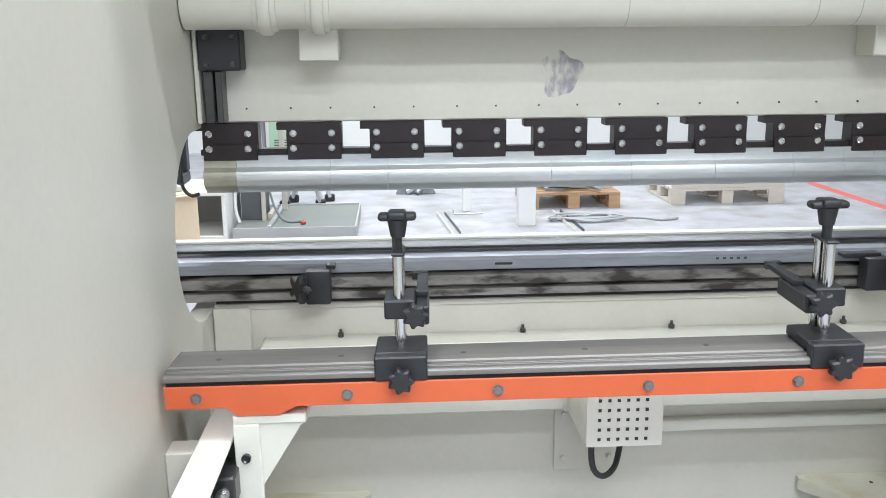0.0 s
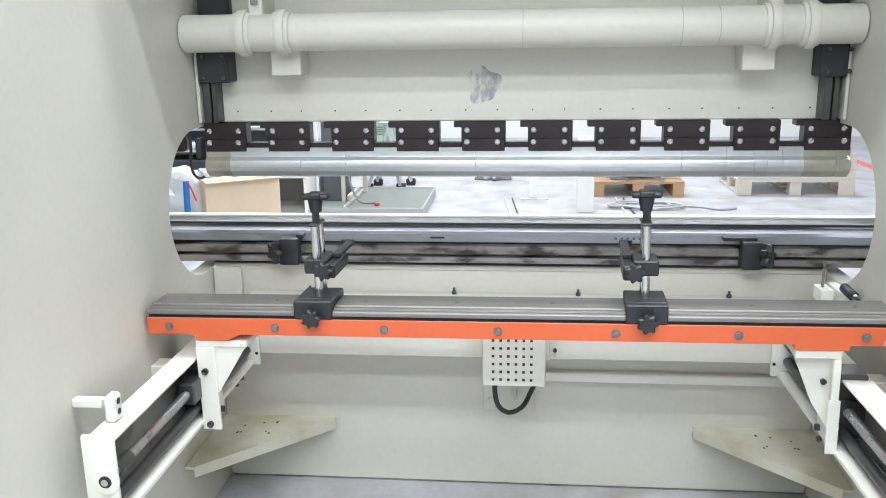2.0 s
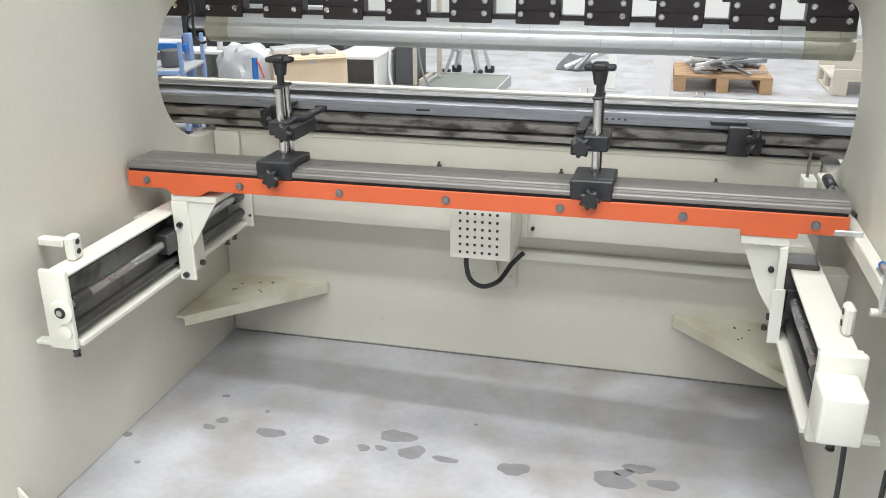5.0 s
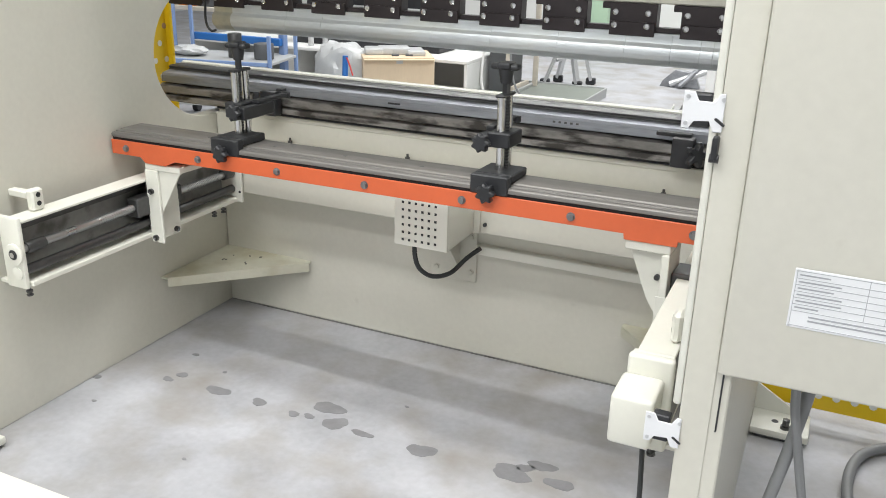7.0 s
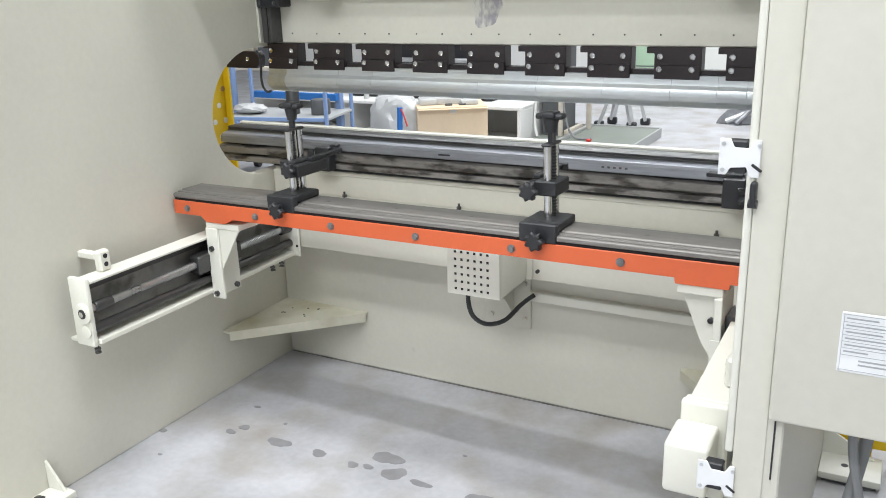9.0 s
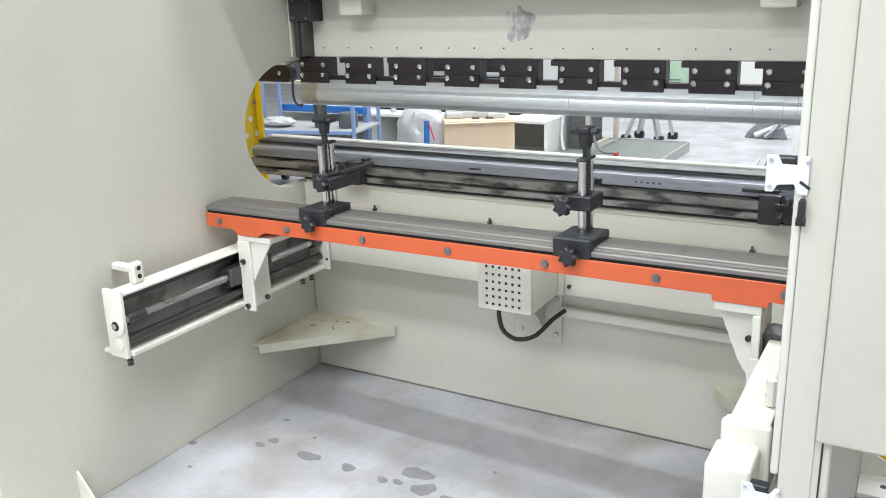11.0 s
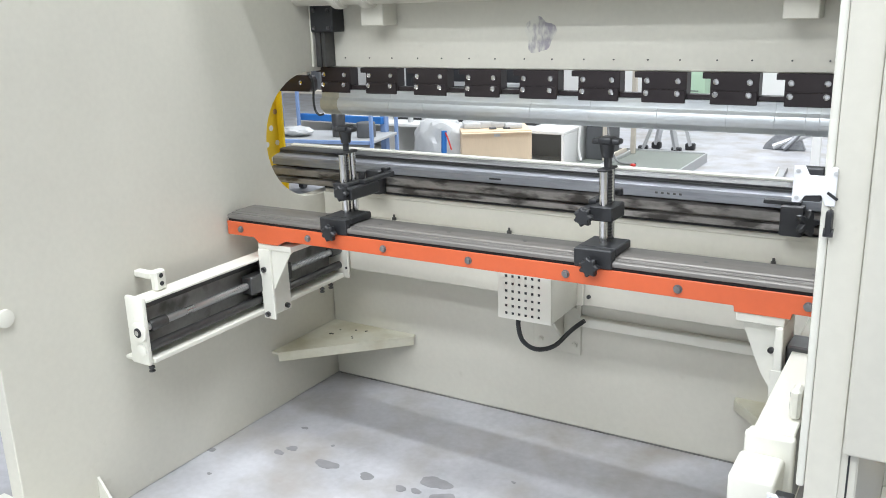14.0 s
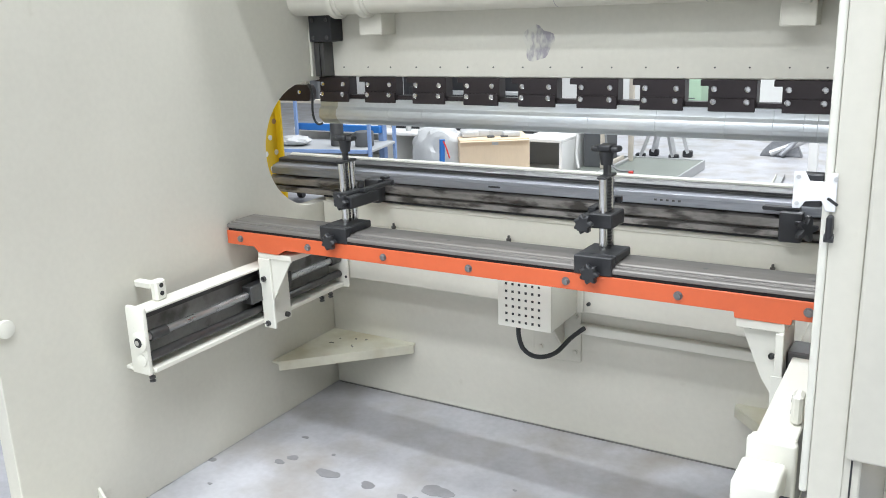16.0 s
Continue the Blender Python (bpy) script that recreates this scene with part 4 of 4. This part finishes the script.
def pallet(x0, x1, y0, y1, wood, label, crate):
    t = thing("pallet", label, "pallet")
    n = 7
    for k in range(n):
        y = y0 + (y1 - y0 - 0.09) * k / (n - 1)
        part("deck_board", bx(B(), x0, x1, y, y + 0.09, 0.118, 0.14, 0.002), wood, t)
    for x in (x0, (x0 + x1) / 2 - 0.05, x1 - 0.1):
        for y in (y0, (y0 + y1) / 2 - 0.05, y1 - 0.1):
            part("block", bx(B(), x, x + 0.1, y, y + 0.1, 0.0225, 0.1175, 0.002), wood, t)
        part("bottom_board", bx(B(), x, x + 0.1, y0, y1, 0.0, 0.022, 0.002), wood, t)
    if crate:
        part("skirt", bx(B(), x0, x0 + 0.12, y0 - 0.012, y0 - 0.0005, 0.0, 0.14, 0.002), wood, t)
        part("skirt", bx(B(), x1 - 0.14, x1, y0 - 0.012, y0 - 0.0005, 0.0, 0.14, 0.002), wood, t)
        for z in (0.1405, 0.22, 0.3):
            part("side_board", bx(B(), x0, x1, y0, y0 + 0.02, z, z + 0.07, 0.002), wood, t)
            part("side_board", bx(B(), x0, x1, y1 - 0.02, y1, z, z + 0.07, 0.002), wood, t)
    return t


pallet(0.62, 1.42, 5.08, 5.83, WOOD, "brown wooden pallet loaded with metal parts", False)
pallet(1.9, 2.9, 5.18, 5.95, PALEWOOD, "pale wooden pallet crate on the floor", True)
rnd = random.Random(8)
for k in range(60):
    x, y, z = rnd.uniform(0.82, 1.2), rnd.uniform(5.14, 5.7), 0.141 + 0.011 * (k % 15)
    L, a = rnd.uniform(0.06, 0.26), rnd.uniform(-70, 70)
    ob = solid("metal_profile", bx(B(), -L, L, -0.012, 0.012, 0, 0.022, 0.002), (SCRAP, ALU, DGREY, SCRAP, WHITE)[k % 5], "short grey metal profile in the heap on the pallet", "metal part", "metal parts on the pallet")
    ob.matrix_basis = pose(x, y, z, rnd.uniform(-4, 4), rnd.uniform(-8, 8), a)


def coil():
    pts = []
    for k in range(44):
        a = 2 * math.pi * k / 12
        r = 0.22 + 0.05 * math.sin(k * 0.9)
        pts.append((1.0 + r * 1.2 * math.cos(a) + 0.01 * k % 0.05, 4.6 + r * 0.5 * math.sin(a), 0.014 + 0.0025 * (k % 9)))
    pts += [(1.4, 4.62, 0.012), (1.6, 4.5, 0.012), (1.75, 4.55, 0.012)]
    solid("cable_coil", tube(B(), pts, 0.011, 6, 4), GREY, "coiled pale grey cable on the floor", "cable")


coil()
wp = thing("white_stand", "white square stand on the floor", "stand")
part("post", bx(B(), 0.44, 0.58, 4.4, 4.5, 0.0, 0.62, 0.006), WHITE, wp)
mon = thing("stand_foot", "small white stand with a flat foot plate", "stand")
part("stem", bx(B(), 0.06, 0.13, 5.0, 5.05, 0.0125, 0.7, 0.004), WHITE, mon)
part("foot_plate", bx(B(), -0.02, 0.22, 4.92, 5.12, 0.0, 0.012, 0.003), ALU, mon)
for x0, a in ((-0.06, 5), (0.865, 2)):
    ob = thing("floor_channel", "steel channel profile lying on the floor", "profile", "floor channels")
    ob.matrix_basis = pose(x0, 4.12, 0, 0, 0, a)
    part("web", bx(B(), -0.03, 0.03, 0, 0.8, 0.0, 0.006), GREY, ob)
    part("flange", bx(B(), -0.036, -0.0305, 0, 0.8, 0.0, 0.03), PAINT_W, ob)
    part("flange", bx(B(), 0.0305, 0.036, 0, 0.8, 0.0, 0.03), DARKSTEEL, ob)


solid("floor_line", bx(B(), 3.6, 3.7, 4.2, 7.5, -0.004, 0.0015), REDLINE, "worn red line painted on the floor", "floor marking", kind="structure")
lb = thing("blue_bin", "small light blue plastic bin on the pallet crate", "bin")
part("tub", bx(B(), 2.24, 2.42, 5.3, 5.45, 0.1405, 0.45, 0.012, 2), PLUG_L, lb)
part("rim", bx(B(), 2.23, 2.43, 5.29, 5.46, 0.4505, 0.465, 0.004), PLUG_L, lb)
gm = thing("green_machine", "pale green machine casing near the far wall", "machine")
part("casing", bx(B(), -1.98, -1.62, 8.2, 8.9, 0.08, 0.95, 0.02, 2), PGREEN, gm)
part("plinth", bx(B(), -1.95, -1.65, 8.24, 8.86, 0.0, 0.0795, 0.004), DGREY, gm)
for k in range(4):
    part("vent_slot", bx(B(), -1.92, -1.7, 8.196, 8.2005, 0.2 + 0.03 * k, 0.212 + 0.03 * k), DGREY, gm)


def platform():
    t = thing("steel_platform", "low grey-green steel platform on the floor", "platform")
    part("deck", bx(B(), -1.7, -0.81, 4.15, 5.1, 0.06, 0.07, 0.002), GREEN, t)
    part("edge", bx(B(), -1.7, -0.81, 4.135, 4.1495, 0.0, 0.082, 0.002), GREY, t)
    part("edge", bx(B(), -0.8095, -0.795, 4.135, 5.1, 0.0, 0.082, 0.002), GREY, t)
    part("edge", bx(B(), -1.7, -0.81, 5.1005, 5.115, 0.0, 0.082, 0.002), GREY, t)
    part("guide_rail", bx(B(), -1.45, -1.42, 4.16, 5.09, 0.0705, 0.095, 0.002), ALU, t, "bright guide rail")


platform()


def grey_cabinets():
    t = thing("grey_cabinet", "dark grey machine cabinet with a cream door frame", "cabinet")
    part("dark_panel", bx(B(), -1.69, -1.53, 4.5, 4.9, 0.0705, 0.9, 0.004), DGREY, t)
    part("post", bx(B(), -1.529, -1.5, 4.46, 4.5, 0.0705, 0.95, 0.003), PALEWOOD, t)
    part("post", bx(B(), -1.43, -1.39, 4.9, 4.94, 0.0705, 0.95, 0.003), PALEWOOD, t)
    part("rail", bx(B(), -1.49, -1.46, 4.5, 4.9, 0.0705, 0.12, 0.003), PALEWOOD, t)
    part("lintel", bx(B(), -1.529, -1.39, 4.46, 4.94, 0.9505, 0.99, 0.003), PALEWOOD, t)
    u = thing("white_bench", "long low white bench with open compartments", "bench")
    part("top", bx(B(), -4.6, -1.73, 4.1, 4.75, 0.33, 0.36, 0.006), WHITE, u)
    part("bottom", bx(B(), -4.6, -1.73, 4.12, 4.75, 0.0, 0.03, 0.004), WHITE, u)
    # grey instead of white: the compartments' shade is put into the colour
    part("back_panel", bx(B(), -4.58, -1.75, 4.72, 4.745, 0.0305, 0.3295), GREY, u, "back panel greyed for the shade inside the bench")
    for x in (-4.6, -3.55, -2.75, -1.76):
        part("upright", bx(B(), x, x + 0.03, 4.11, 4.7195, 0.0305, 0.3295, 0.003), WHITE, u)
    solid("hanging_cable", tube(B(), [(-1.49, 4.44, 0.95), (-1.48, 4.43, 0.6), (-1.45, 4.4, 0.3), (-1.36, 4.36, 0.1), (-1.2, 4.38, 0.082)], 0.009, 8), GCABLE, "thin grey cable hanging beside the cabinet", "cable")
    solid("hanging_hose", tube(B(), [(-1.71, 4.42, 0.95), (-1.7, 4.4, 0.5), (-1.71, 4.38, 0.2), (-1.68, 4.36, 0.08)], 0.012, 8), WHITE, "thin white hose hanging beside the dark cabinet", "hose")
    solid("red_cap", rod(B(), (-1.2, 4.3, 0.0705), (-1.2, 4.3, 0.095), 0.022, 16, bevel=0.01), PRED, "small red cap on the steel platform", "cap")


grey_cabinets()


def trolley():
    t = thing("blue_trolley", "pale blue tube frame trolley with a grey shelf", "trolley")
    t.matrix_basis = pose(-3.35, 2.3, 0, 0, 0, 12)
    part("shelf", bx(B(), 0.0, 0.85, 0.01, 0.5, 0.455, 0.475, 0.003), GREY, t, "grey shelf sheet")
    part("shelf", bx(B(), 0.0, 0.85, 0.01, 0.5, 0.15, 0.18, 0.003), GREY, t, "grey lower shelf board")
    part("shelf_rail", bx(B(), 0.026, 0.829, -0.012, 0.0095, 0.452, 0.478, 0.003), LBLUE, t)
    for x, h in ((0.0, 1.25), (0.83, 0.66)):
        for y in (0.0, 0.48):
            part("post", bx(B(), x, x + 0.025, y, y + 0.025, 0.08, h, 0.003), LBLUE, t)
            g = rod(B(), (x - 0.01, y + 0.012, 0.04), (x + 0.03, y + 0.012, 0.04), 0.04, 16)
            part("wheel", g, BLACK, t)
    for nm, x, y, r, h, m, lb in (("steel_pot", 0.5, 0.2, 0.05, 0.17, DARKSTEEL, "dark steel cylinder on the trolley shelf"), ("steel_pot", 0.72, 0.2, 0.07, 0.11, DGREY, "dark grey drum on the trolley shelf")):
        w = t.matrix_basis @ Vector((x, y, 0.4755))
        solid(nm, rod(B(), w, w + Vector((0, 0, h)), r, 20, bevel=0.006), m, lb, "pot")
    w = t.matrix_basis @ Vector((0.15, 0.2, 0.4755))
    bagm = bmesh.new()
    bmesh.ops.create_icosphere(bagm, subdivisions=3, radius=1)
    for v in bagm.verts:
        n = 1 + 0.25 * noise.noise(v.co * 3)
        v.co = Vector((w.x + v.co.x * 0.14 * n, w.y + v.co.y * 0.1 * n, w.z + (v.co.z + 1) * 0.035 * n))
    solid("white_bag", bagm, BAG, "small white bag on the trolley shelf", "bag")
    u = thing("blue_rack", "blue steel rack with a wide blue beam", "rack")
    for x in (-4.3, -3.78, -2.74):
        part("upright", bx(B(), x, x + 0.05, 2.9, 2.95, 0.0, 0.66 if x > -3 else 1.3, 0.004), LBLUE, u)
    part("beam", bx(B(), -3.5, -2.7, 2.86, 2.8995, 0.54, 0.592, 0.004), BLUE, u)
    part("shelf_board", bx(B(), -4.3, -3.3, 2.9505, 3.3, 0.74, 0.77, 0.003), PALEWOOD, u)
    for k, (x, c, h) in enumerate(((-4.2, PRED, 0.1), (-3.95, WOOD, 0.14), (-3.75, PLUG_O, 0.09), (-3.55, DGREY, 0.15))):
        solid("storage_box", bx(B(), x, x + 0.18, 3.0, 3.2, 0.7705, 0.7705 + h, 0.006), c, "coloured storage box on the rack shelf", "box", "storage boxes")


trolley()
solid("hanging_wire", tube(B(), [(-1.04, 0.03, 1.165), (-1.026, 0.028, 1.15), (-1.022, 0.028, 1.12), (-1.026, 0.028, 1.07), (-1.022, 0.03, 1.035), (-1.005, 0.03, 1.018), (-0.985, 0.03, 1.022)], 0.0045, 8), RUBBER, "thin black wire hanging beside the punches", "wire")


def dark_machine():
    t = thing("dark_machine", "black machine with grey cylinder on the white bench", "machine")
    part("bed", bx(B(), -3.6, -2.1, 4.35, 4.7, 0.3605, 0.44, 0.01), BLACK, t)
    part("back_panel", bx(B(), -3.6, -2.1, 4.6, 4.7, 0.4405, 0.95, 0.008), BLACK, t)
    part("cylinder", rod(B(), (-3.55, 4.47, 0.53), (-2.75, 4.47, 0.53), 0.065, 24, bevel=0.008), STEEL, t, "grey steel cylinder")
    for x in (-3.6, -2.745):
        part("end_block", bx(B(), x, x + 0.045, 4.39, 4.55, 0.4405, 0.62, 0.006), BLACK, t)
    part("rod", rod(B(), (-3.4, 4.5, 0.69), (-2.12, 4.5, 0.69), 0.022, 14), ALU, t, "bright steel rod")
    for x in (-3.45, -2.16):
        part("rod_holder", bx(B(), x, x + 0.05, 4.47, 4.5995, 0.64, 0.74, 0.004), BLACK, t)
    for x in (-3.3, -3.15):
        solid("small_bottle", rod(B(), (x, 4.2, 0.3605), (x, 4.2, 0.46), 0.025, 14, bevel=0.008), BAG, "small clear bottle on the white bench", "bottle", "bottles on the bench")


dark_machine()
wv = thing("grey_vice", "grey folded tool frame on the floor", "tool")
part("arm", rod(B(), (-0.4, 5.95, 0.03), (0.0, 6.0, 0.2), 0.03, 10), ALU, wv)
part("arm", rod(B(), (-0.3, 5.9, 0.02), (-0.12, 6.0, 0.22), 0.025, 10), SCRAP, wv)
part("body", prism(B(), [(-0.5, 0.0), (-0.12, 0.0), (-0.18, 0.14), (-0.36, 0.17), (-0.47, 0.06)], "y", 5.97, 6.05, 0.006), SCRAP, wv)
